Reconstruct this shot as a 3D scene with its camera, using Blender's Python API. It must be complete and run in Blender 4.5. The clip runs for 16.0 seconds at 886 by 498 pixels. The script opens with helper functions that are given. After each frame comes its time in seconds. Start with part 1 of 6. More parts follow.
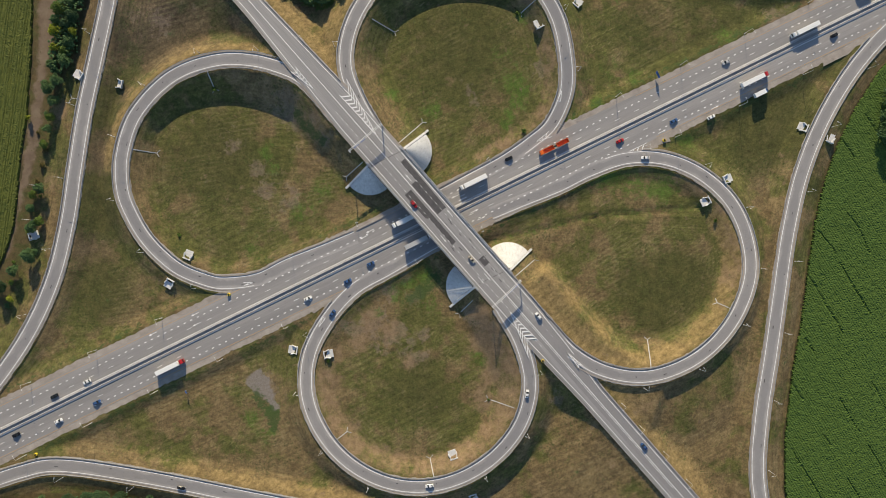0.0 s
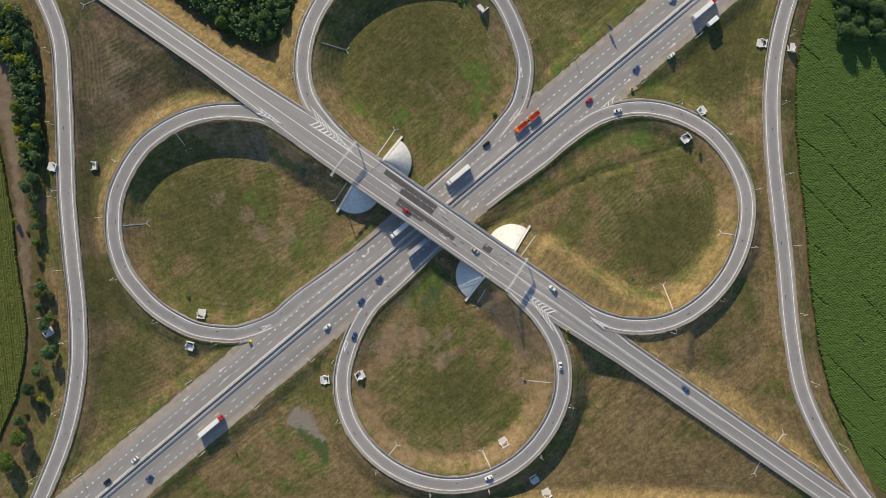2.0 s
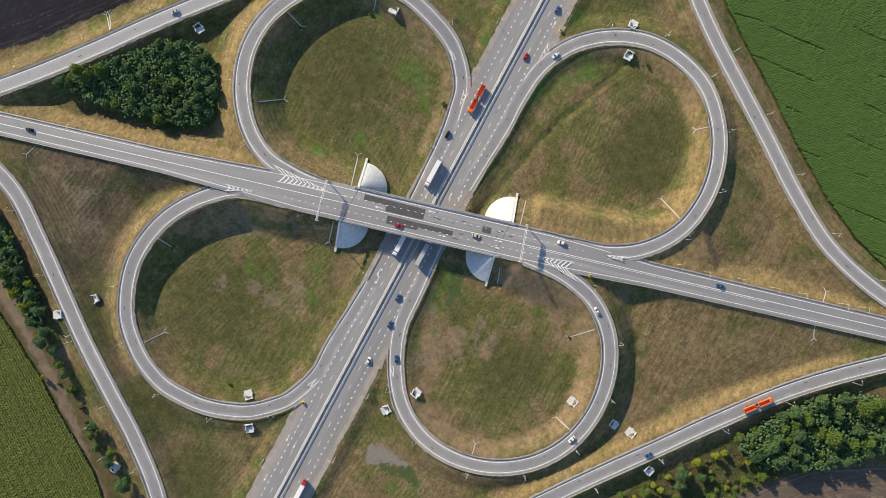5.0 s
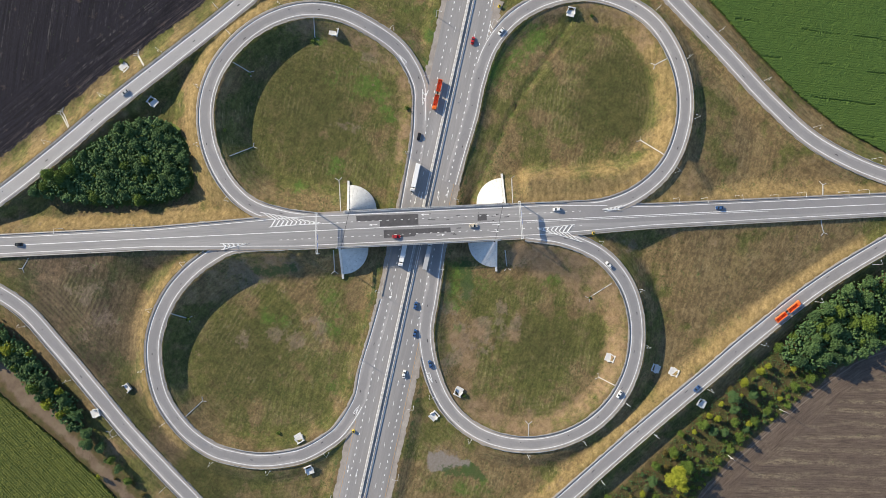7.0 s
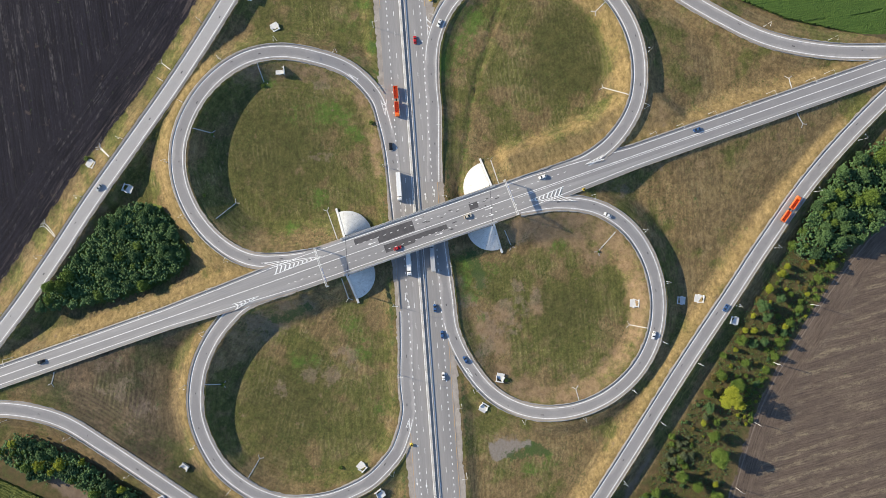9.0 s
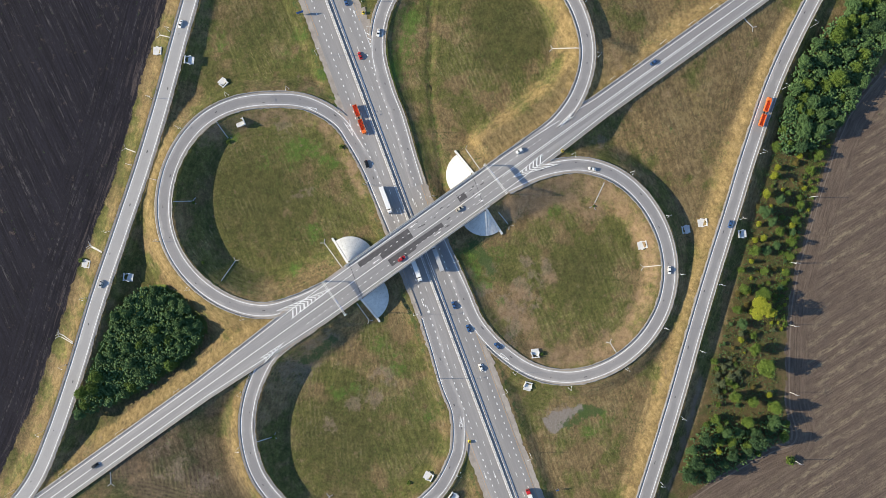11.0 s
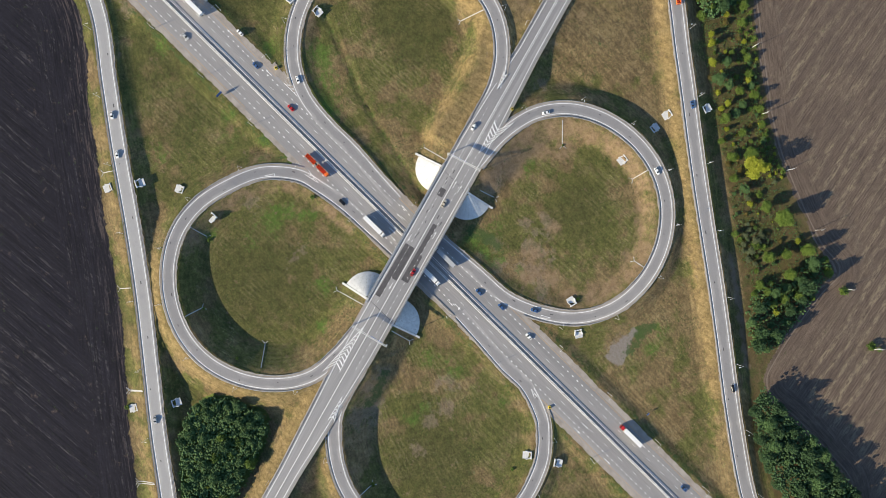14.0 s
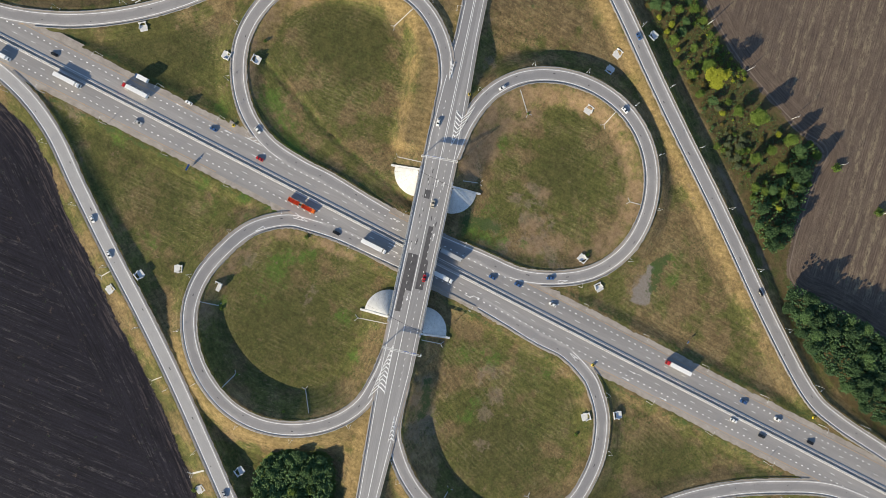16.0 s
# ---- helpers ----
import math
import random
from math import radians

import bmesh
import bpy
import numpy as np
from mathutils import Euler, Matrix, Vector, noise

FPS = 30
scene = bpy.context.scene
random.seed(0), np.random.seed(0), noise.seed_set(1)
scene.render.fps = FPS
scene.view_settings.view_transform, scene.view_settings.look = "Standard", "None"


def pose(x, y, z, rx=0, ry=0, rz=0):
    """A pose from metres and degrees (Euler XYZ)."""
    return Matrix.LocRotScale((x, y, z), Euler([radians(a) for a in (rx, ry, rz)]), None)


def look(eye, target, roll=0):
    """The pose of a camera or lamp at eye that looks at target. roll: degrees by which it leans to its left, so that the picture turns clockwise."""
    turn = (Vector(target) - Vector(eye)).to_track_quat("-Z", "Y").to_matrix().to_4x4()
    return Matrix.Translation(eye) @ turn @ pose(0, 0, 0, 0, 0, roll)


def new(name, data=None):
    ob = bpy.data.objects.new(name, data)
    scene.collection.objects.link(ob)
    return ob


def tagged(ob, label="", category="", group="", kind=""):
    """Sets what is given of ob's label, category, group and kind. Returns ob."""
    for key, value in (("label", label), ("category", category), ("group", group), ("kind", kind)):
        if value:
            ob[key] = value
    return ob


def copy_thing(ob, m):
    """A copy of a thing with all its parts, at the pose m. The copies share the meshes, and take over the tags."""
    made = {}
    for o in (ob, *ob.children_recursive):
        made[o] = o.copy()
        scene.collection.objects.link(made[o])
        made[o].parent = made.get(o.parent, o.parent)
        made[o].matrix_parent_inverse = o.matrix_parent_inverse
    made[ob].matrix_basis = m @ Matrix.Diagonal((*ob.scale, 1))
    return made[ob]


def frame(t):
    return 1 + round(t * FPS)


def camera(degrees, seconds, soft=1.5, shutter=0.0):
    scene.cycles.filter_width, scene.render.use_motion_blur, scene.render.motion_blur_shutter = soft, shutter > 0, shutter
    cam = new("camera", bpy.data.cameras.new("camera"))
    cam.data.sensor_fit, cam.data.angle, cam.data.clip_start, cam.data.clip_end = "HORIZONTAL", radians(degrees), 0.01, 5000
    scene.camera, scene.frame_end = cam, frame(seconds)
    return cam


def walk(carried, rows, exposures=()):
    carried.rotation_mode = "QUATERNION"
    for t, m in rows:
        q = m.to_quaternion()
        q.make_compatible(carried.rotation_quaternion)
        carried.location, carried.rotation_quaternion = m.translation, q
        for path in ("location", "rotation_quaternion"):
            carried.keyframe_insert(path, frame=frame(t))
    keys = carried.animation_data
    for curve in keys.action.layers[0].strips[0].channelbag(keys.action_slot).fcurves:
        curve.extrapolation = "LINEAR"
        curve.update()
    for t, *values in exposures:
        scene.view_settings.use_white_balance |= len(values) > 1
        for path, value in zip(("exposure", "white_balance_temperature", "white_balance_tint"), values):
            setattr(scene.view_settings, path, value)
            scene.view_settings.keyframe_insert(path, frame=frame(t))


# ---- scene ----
cam = camera(62.0, 16.0, soft=0.85)
PATH = [
    (0.0, pose(-0.598, -13.782, 411.181, -0.236, -0.874, 0.0)),
    (1.0, pose(-1.12, -13.781, 413.086, -0.203, -0.886, -6.849)),
    (2.0, pose(-1.565, -13.402, 414.824, -0.19, -0.895, -14.021)),
    (3.0, pose(-1.916, -12.748, 416.458, -0.194, -0.905, -21.189)),
    (4.0, pose(-2.158, -11.908, 418.042, -0.211, -0.915, -28.401)),
    (5.0, pose(-2.28, -10.958, 419.621, -0.239, -0.927, -35.811)),
    (6.0, pose(-2.27, -9.963, 421.231, -0.274, -0.941, -43.525)),
    (7.0, pose(-2.123, -8.972, 422.898, -0.312, -0.96, -51.541)),
    (8.0, pose(-1.834, -8.025, 424.639, -0.351, -0.985, -59.761)),
    (9.0, pose(-1.4, -7.148, 426.462, -0.387, -1.015, -68.037)),
    (10.0, pose(-0.821, -6.353, 428.364, -0.418, -1.053, -76.249)),
    (11.0, pose(-0.102, -5.64, 430.337, -0.439, -1.099, -84.362)),
    (12.0, pose(0.753, -4.997, 432.358, -0.448, -1.156, -92.46)),
    (13.0, pose(1.736, -4.399, 434.398, -0.442, -1.223, -100.726)),
    (14.0, pose(2.836, -3.808, 436.419, -0.417, -1.302, -109.327)),
    (15.0, pose(4.039, -3.172, 438.372, -0.37, -1.394, -118.21)),
    (16.0, pose(5.331, -2.428, 440.2, -0.298, -1.5, -126.752)),
]
EXPOSURES = [(0.0, 0.09, 7180, 12), (3.5, 0.21, 6880, 12), (7.0, 0.42, 6660, 12), (12.5, 0.47, 6560, 11), (16.0, 0.28, 6860, 11)]
walk(cam, PATH, EXPOSURES)

# ---- light ----
SUN_TO = Vector((-0.09, 1.0, 0.0)).normalized()
SUN_EL = radians(23)
world = bpy.data.worlds.new("sky")
scene.world = world
world.use_nodes = True
wn = world.node_tree.nodes
sky = wn.new("ShaderNodeTexSky")
sky.sky_type = "NISHITA"
sky.sun_disc = False
sky.sun_elevation = SUN_EL
sky.sun_rotation = math.atan2(SUN_TO.x, SUN_TO.y)
sky.dust_density = 0.2
sky.ozone_density = 3.0
wn["Background"].inputs["Strength"].default_value = 0.15
world.node_tree.links.new(sky.outputs[0], wn["Background"].inputs["Color"])
sun = new("sun", bpy.data.lights.new("sun", "SUN"))
sun.data.energy = 5.6
sun.data.angle = radians(0.6)
sun.data.color = (1.0, 0.885, 0.66)
sun_dir = Vector((SUN_TO.x * math.cos(SUN_EL), SUN_TO.y * math.cos(SUN_EL), math.sin(SUN_EL)))
sun.matrix_world = look(sun_dir * 300, (0, 0, 0))

# ---- materials ----


class Nodes:
    """Small helper round one node material."""

    def __init__(self, name, rough=0.9, metal=0.0):
        self.m = bpy.data.materials.new(name)
        self.m.use_nodes = True
        self.t = self.m.node_tree
        self.b = self.t.nodes["Principled BSDF"]
        self.b.inputs["Roughness"].default_value = rough
        self.b.inputs["Metallic"].default_value = metal
        self.b.inputs["Specular IOR Level"].default_value = 0.25
        self.pos = self.t.nodes.new("ShaderNodeNewGeometry").outputs["Position"]

    def link(self, a, b):
        self.t.links.new(a, b)

    def put(self, sock, v):
        if isinstance(v, bpy.types.NodeSocket):
            self.link(v, sock)
        else:
            sock.default_value = v

    def mapped(self, scale=(1, 1, 1), turn=0.0, src=None):
        r = self.t.nodes.new("ShaderNodeMapping")
        self.link(src or self.pos, r.inputs["Vector"])
        r.inputs["Rotation"].default_value = (0, 0, -turn)
        n = self.t.nodes.new("ShaderNodeMapping")
        self.link(r.outputs[0], n.inputs["Vector"])
        n.inputs["Scale"].default_value = scale
        return n.outputs[0]

    def level(self, name):
        n = self.t.nodes.new("ShaderNodeAttribute")
        n.attribute_name = name
        return n.outputs["Fac"]

    def noise(self, scale, vec=None, detail=3.0, rough=0.55):
        n = self.t.nodes.new("ShaderNodeTexNoise")
        self.link(vec or self.pos, n.inputs["Vector"])
        n.inputs["Scale"].default_value = scale
        n.inputs["Detail"].default_value = detail
        n.inputs["Roughness"].default_value = rough
        return n.outputs["Fac"]

    def ramp(self, fac, lo, hi, a=0.0, b=1.0):
        n = self.t.nodes.new("ShaderNodeMapRange")
        self.link(fac, n.inputs["Value"])
        for k, v in zip(("From Min", "From Max", "To Min", "To Max"), (lo, hi, a, b)):
            n.inputs[k].default_value = v
        return n.outputs[0]

    def mix(self, fac, a, b, mode="MIX"):
        n = self.t.nodes.new("ShaderNodeMix")
        n.data_type = "RGBA"
        n.blend_type = mode
        self.put(n.inputs["Factor"], fac)
        for k, v in (("A", a), ("B", b)):
            s = [i for i in n.inputs if i.name == k and i.type == "RGBA"][0]
            self.put(s, v if isinstance(v, bpy.types.NodeSocket) else (*v, 1))
        return [o for o in n.outputs if o.type == "RGBA"][0]

    def math(self, op, a, b=0.0):
        n = self.t.nodes.new("ShaderNodeMath")
        n.operation = op
        self.put(n.inputs[0], a)
        self.put(n.inputs[1], b)
        return n.outputs[0]

    def waves(self, coord, pitch, wobble=None, amount=0.0):
        """Parallel stripes between 0 and 1 along a coordinate, pushed about by a noise."""
        if wobble is not None:
            coord = self.math("ADD", coord, self.ramp(wobble, 0.25, 0.75, -amount, amount))
        return self.ramp(self.math("SINE", self.math("MULTIPLY", coord, 2 * math.pi / pitch)), -1, 1)

    def across(self, turn):
        """Metres across a direction that is turned from x by that angle."""
        n = self.t.nodes.new("ShaderNodeSeparateXYZ")
        self.link(self.mapped((1, 1, 1), turn), n.inputs[0])
        return n.outputs[1]

    def attr(self, name):
        n = self.t.nodes.new("ShaderNodeAttribute")
        n.attribute_name = name
        s = self.t.nodes.new("ShaderNodeSeparateColor")
        self.link(n.outputs["Color"], s.inputs[0])
        return s.outputs

    def rnd(self):
        return self.t.nodes.new("ShaderNodeObjectInfo").outputs["Random"]

    def island(self):
        return self.t.nodes.new("ShaderNodeNewGeometry").outputs["Random Per Island"]

    def bump(self, fac, strength=0.5, dist=0.1):
        n = self.t.nodes.new("ShaderNodeBump")
        self.link(fac, n.inputs["Height"])
        n.inputs["Strength"].default_value = strength
        n.inputs["Distance"].default_value = dist
        self.link(n.outputs[0], self.b.inputs["Normal"])

    def done(self, col):
        self.put(self.b.inputs["Base Color"], col if isinstance(col, bpy.types.NodeSocket) else (*col, 1))
        return self.m


def surface(name, dark, light, big=0.08, small=1.5, rough=0.9, metal=0.0, bump=0.3, stretch=None, turn=0.0):
    """Two scales of noise between two colours, with a fine bump."""
    n = Nodes(name, rough, metal)
    vec = n.mapped(stretch, turn) if stretch else None
    a = n.ramp(n.noise(big, vec, 4), 0.3, 0.7)
    c = n.mix(a, dark, light)
    s = n.noise(small, vec, 4, 0.65)
    c = n.mix(n.ramp(s, 0.3, 0.75, 0.0, 0.55), c, tuple(0.72 * v for v in dark))
    n.bump(s, bump, 0.08)
    return n.done(c)


def plain(name, col, rough=0.5, metal=0.0):
    n = Nodes(name, rough, metal)
    c = n.mix(n.ramp(n.noise(3.0), 0.3, 0.7, 0, 0.35), col, tuple(0.75 * v for v in col))
    return n.done(c)


HWY_TURN = math.atan(0.489)
asphalt_highway = surface("asphalt_highway", (0.248, 0.241, 0.239), (0.358, 0.344, 0.337), 0.16, 2.0, 0.85, 0, 0.1, (0.04, 1.3, 1), HWY_TURN)
asphalt_over = surface("asphalt_overpass", (0.262, 0.257, 0.258), (0.385, 0.374, 0.368), 0.14, 1.6, 0.85, 0, 0.1, (0.05, 1.2, 1), math.atan2(-0.7525, 0.6586))


def worn_asphalt(name, edge, lane, stain):
    """Asphalt that traffic has darkened along the middle of its lane."""
    n = Nodes(name, 0.85)
    w = n.math("ADD", n.level("across"), n.ramp(n.noise(0.12, None, 4), 0.3, 0.7, -0.22, 0.22))
    c = n.mix(n.ramp(w, 0.35, 0.75), lane, edge)
    c = n.mix(n.ramp(n.noise(0.05, None, 4), 0.45, 0.7, 0, 0.5), c, tuple(1.15 * v for v in lane))
    c = n.mix(n.ramp(n.noise(0.35, None, 5, 0.7), 0.55, 0.75, 0, 0.35), c, stain)
    s = n.noise(2.0, None, 4, 0.65)
    c = n.mix(n.ramp(s, 0.35, 0.75, 0, 0.4), c, tuple(0.75 * v for v in lane))
    n.bump(s, 0.2, 0.05)
    return n.done(c)


asphalt_ramp = worn_asphalt("asphalt_ramp", (0.40, 0.383, 0.372), (0.262, 0.254, 0.255), (0.17, 0.168, 0.17))
asphalt_pale = worn_asphalt("asphalt_pale", (0.44, 0.43, 0.42), (0.36, 0.352, 0.348), (0.26, 0.255, 0.25))
asphalt_patch = surface("asphalt_patch", (0.082, 0.079, 0.083), (0.120, 0.116, 0.118), 0.3, 2.5, 0.8, 0, 0.2)
gravel = surface("gravel", (0.29, 0.255, 0.225), (0.45, 0.405, 0.36), 0.22, 1.6, 0.95, 0, 0.5)
median_paving = surface("median_paving", (0.27, 0.262, 0.258), (0.37, 0.358, 0.35), 0.2, 2.0, 0.9, 0, 0.3)
concrete = surface("concrete", (0.42, 0.42, 0.415), (0.57, 0.57, 0.565), 0.25, 3.0, 0.85, 0, 0.3)
concrete_white = surface("whitewashed_concrete", (0.56, 0.563, 0.56), (0.72, 0.72, 0.705), 0.45, 1.6, 0.85, 0, 0.3)
paint = surface("road_paint", (0.80, 0.80, 0.79), (0.93, 0.93, 0.92), 0.6, 4.0, 0.7, 0, 0.1)
paint_orange = surface("orange_road_paint", (0.50, 0.30, 0.12), (0.60, 0.40, 0.2), 0.6, 4.0, 0.7, 0, 0.1)
steel = surface("galvanised_steel", (0.30, 0.31, 0.32), (0.44, 0.45, 0.46), 0.4, 5.0, 0.6, 0.3, 0.1)
zinc = surface("pale_zinc", (0.50, 0.51, 0.52), (0.66, 0.67, 0.68), 0.4, 5.0, 0.55, 0.1, 0.1)
pole_paint = plain("pale_pole_paint", (0.66, 0.66, 0.64), 0.5)
glass = plain("dark_glass", (0.02, 0.025, 0.03), 0.08)
rubber = plain("rubber", (0.02, 0.02, 0.02), 0.9)
yellow = plain("yellow_plastic", (0.75, 0.55, 0.05), 0.5)
tarp_white = plain("white_tarpaulin", (0.80, 0.80, 0.79), 0.5)
sign_blue = plain("blue_sign", (0.03, 0.12, 0.42), 0.4)
bark = surface("bark", (0.06, 0.045, 0.03), (0.12, 0.09, 0.065), 0.8, 6, 0.95)


def foliage(name, dark, light):
    n = Nodes(name, 0.75)
    c = n.mix(n.island(), dark, light)
    c = n.mix(n.ramp(n.rnd(), 0, 1, 0, 0.45), c, tuple(0.75 * v for v in dark))
    c = n.mix(n.ramp(n.noise(1.6, None, 4), 0.35, 0.7, 0, 0.3), c, tuple(0.65 * v for v in dark))
    n.bump(n.noise(3.5, None, 3), 0.6, 0.3)
    return n.done(c)


leaf_dark = foliage("leaf_dark_green", (0.056, 0.118, 0.044), (0.122, 0.200, 0.066))
leaf_deep = foliage("leaf_deep_green", (0.028, 0.066, 0.028), (0.066, 0.122, 0.044))
leaf_mid = foliage("leaf_green", (0.068, 0.122, 0.019), (0.170, 0.235, 0.045))
leaf_yellow = foliage("leaf_yellow_green", (0.18, 0.215, 0.015), (0.38, 0.395, 0.05))
leaf_grey = foliage("leaf_grey_green", (0.085, 0.110, 0.050), (0.170, 0.190, 0.100))
leaf_rust = foliage("leaf_rusty", (0.095, 0.085, 0.025), (0.22, 0.165, 0.05))


def ground_material():
    """Mown grass with dry, bare and lush areas, and the soil of four fields."""
    n = Nodes("ground_cover", 0.95)
    za, zb, zc = n.attr("field"), n.attr("cover"), n.attr("tint")
    big = n.noise(0.014, None, 5, 0.62)
    patch = n.noise(0.045, None, 5, 0.65)
    mid = n.noise(0.16, None, 5, 0.68)
    fine = n.noise(0.75, None, 5, 0.75)
    grain = n.noise(2.6, None, 3, 0.7)
    # mowing swaths: straight ones along the highway, and rings along the road edges
    sw1 = n.noise(0.5, n.mapped((0.035, 1.0, 1.0), HWY_TURN), 3, 0.7)
    sw2 = n.noise(0.6, n.mapped((0.05, 1.0, 1.0), HWY_TURN - 0.5), 4, 0.7)
    comb = n.t.nodes.new("ShaderNodeCombineXYZ")
    n.link(n.level("road_gap"), comb.inputs[0])
    sep = n.t.nodes.new("ShaderNodeSeparateXYZ")
    n.link(n.pos, sep.inputs[0])
    n.link(n.math("MULTIPLY", sep.outputs[0], 0.06), comb.inputs[1])
    n.link(n.math("MULTIPLY", sep.outputs[1], 0.06), comb.inputs[2])
    ring = n.noise(0.6, comb.outputs[0], 4, 0.7)
    pick = n.ramp(n.noise(0.012, None, 2), 0.5, 0.6)
    swath = n.mix(pick, sw1, sw2)
    swath = n.mix(n.ramp(n.level("road_gap"), 10, 22, 0.8, 0.0), swath, ring)
    blotch = n.noise(0.30, None, 6, 0.8)
    green = n.mix(n.ramp(mid, 0.32, 0.68), (0.068, 0.076, 0.021), (0.132, 0.129, 0.040))
    brown = n.mix(n.ramp(mid, 0.32, 0.68), (0.126, 0.089, 0.043), (0.226, 0.163, 0.081))
    lean = n.math("ADD", n.ramp(big, 0.38, 0.62, 0, 0.7), n.math("SUBTRACT", zc[2], zc[0]))
    g = n.mix(n.ramp(n.math("ADD", lean, n.ramp(patch, 0.36, 0.64, -0.8, 0.8)), 0.15, 0.65), green, brown)
    g = n.mix(n.ramp(n.noise(0.07, None, 6, 0.75), 0.52, 0.66, 0, 0.6), g, (0.205, 0.150, 0.080))
    g = n.mix(n.ramp(blotch, 0.54, 0.70, 0, 0.45), g, (0.190, 0.148, 0.072))
    g = n.mix(n.ramp(blotch, 0.47, 0.34, 0, 0.55), g, (0.044, 0.052, 0.018))
    stroke = n.noise(1.5, n.mapped((0.14, 1.0, 1.0), HWY_TURN + 0.25), 3, 0.6)
    strewn = n.ramp(n.noise(0.055, None, 5, 0.7), 0.50, 0.60)
    g = n.mix(n.math("MULTIPLY", n.ramp(stroke, 0.56, 0.64, 0, 0.75), strewn), g, (0.260, 0.205, 0.105))
    g = n.mix(1.0, g, n.ramp(swath, 0.34, 0.66, 0.74, 1.22), "MULTIPLY")
    # dull dark grass of the west wedge, and worn patches of pinkish earth with green tufts
    dull = n.mix(n.ramp(swath, 0.4, 0.6), (0.046, 0.037, 0.026), (0.090, 0.070, 0.050))
    dull = n.mix(n.ramp(patch, 0.52, 0.66, 0, 0.7), dull, (0.128, 0.090, 0.066))
    dull = n.mix(n.ramp(patch, 0.48, 0.36, 0, 0.6), dull, (0.050, 0.058, 0.026))
    zd, ze = n.attr("wear"), n.attr("spot")
    g = n.mix(n.math("MULTIPLY", zd[0], 0.85), g, dull)
    olive = n.mix(n.ramp(mid, 0.35, 0.65), (0.056, 0.060, 0.019), (0.092, 0.088, 0.029))
    g = n.mix(n.ramp(n.math("ADD", zd[2], n.ramp(blotch, 0.3, 0.7, -0.3, 0.3)), 0.3, 0.7, 0, 0.9), g, olive)
    # cut grass lies in narrow parallel rows, and in rings along the road edges
    west = n.ramp(sep.outputs[0], -50, -40, 1, 0)
    cut_a, cut_b = HWY_TURN + 0.06, radians(10)
    dots = n.mix(west, n.noise(1.1, n.mapped((0.35, 1.0, 1.0), cut_a), 3, 0.7), n.noise(1.1, n.mapped((0.35, 1.0, 1.0), cut_b), 3, 0.7))
    rows = n.mix(west, n.waves(n.across(cut_a), 2.5, patch, 0.7), n.waves(n.across(cut_b), 2.5, patch, 0.7))
    rows = n.math("MULTIPLY", n.ramp(rows, 0.25, 0.95), n.ramp(dots, 0.36, 0.60))
    rings = n.math("MULTIPLY", n.waves(n.level("road_gap"), 2.3, mid, 0.3), n.ramp(fine, 0.36, 0.62))
    band = n.ramp(n.level("road_gap"), 21, 26, 1, 0)
    hay = n.math("ADD", n.math("MULTIPLY", rows, n.ramp(n.level("road_gap"), 20, 25)), n.math("MULTIPLY", rings, band))
    some = n.ramp(n.noise(0.028, None, 4, 0.6), 0.48, 0.62, 0.03, 0.5)
    some = n.math("MULTIPLY", some, n.ramp(zd[2], 0.3, 1.0, 1.0, 0.35))
    g = n.mix(n.math("MULTIPLY", hay, some), g, (0.240, 0.202, 0.104))
    crumb = n.noise(0.11, None, 7, 0.78)
    worn = n.ramp(n.math("ADD", n.math("MULTIPLY", zd[1], 0.22), crumb), 0.62, 0.68)
    g = n.mix(n.math("MULTIPLY", worn, 0.5), g, n.mix(n.ramp(fine, 0.35, 0.65), (0.165, 0.120, 0.088), (0.290, 0.222, 0.175)))
    tuft = n.noise(0.9, None, 4, 0.7)
    near = n.ramp(n.noise(0.05, None, 5, 0.7), 0.50, 0.60)
    g = n.mix(n.math("MULTIPLY", n.ramp(tuft, 0.54, 0.62, 0, 0.8), near), g, (0.040, 0.066, 0.016))
    edge = n.ramp(n.noise(0.13, None, 6, 0.72), 0.3, 0.7, -0.45, 0.45)

    def mask(sock, lo=0.25, hi=0.75):
        return n.ramp(n.math("ADD", sock, edge), lo, hi)

    lush = n.mix(n.ramp(fine, 0.3, 0.7), (0.050, 0.104, 0.016), (0.102, 0.172, 0.032))
    ragged = n.ramp(n.noise(0.22, None, 7, 0.8), 0.3, 0.7, -0.8, 0.8)
    g = n.mix(n.ramp(n.math("ADD", zb[2], ragged), 0.35, 1.0, 0, 0.8), g, lush)
    # golden colour: dry grass, and on sun-facing banks partly painted sunlight
    dry = n.mix(n.ramp(n.noise(0.5, n.mapped((0.2, 1.0, 1.0), radians(40)), 4), 0.32, 0.68), (0.180, 0.130, 0.056), (0.300, 0.215, 0.098))
    g = n.mix(n.math("MULTIPLY", mask(zb[0]), 0.85), g, dry)
    bare = n.mix(n.ramp(fine, 0.3, 0.7), (0.190, 0.126, 0.072), (0.300, 0.208, 0.130))
    g = n.mix(n.math("MULTIPLY", mask(zb[1]), 0.85), g, bare)
    rough = n.mix(n.ramp(fine, 0.3, 0.68), (0.054, 0.045, 0.022), (0.145, 0.109, 0.051))
    rough = n.mix(n.ramp(mid, 0.46, 0.60, 0, 0.7), rough, (0.060, 0.076, 0.022))
    rough = n.mix(n.ramp(patch, 0.54, 0.64, 0, 0.5), rough, (0.150, 0.098, 0.050))
    g = n.mix(mask(zc[1]), g, rough)
    g = n.mix(1.0, g, n.ramp(fine, 0.34, 0.66, 1.24, 0.74), "MULTIPLY")
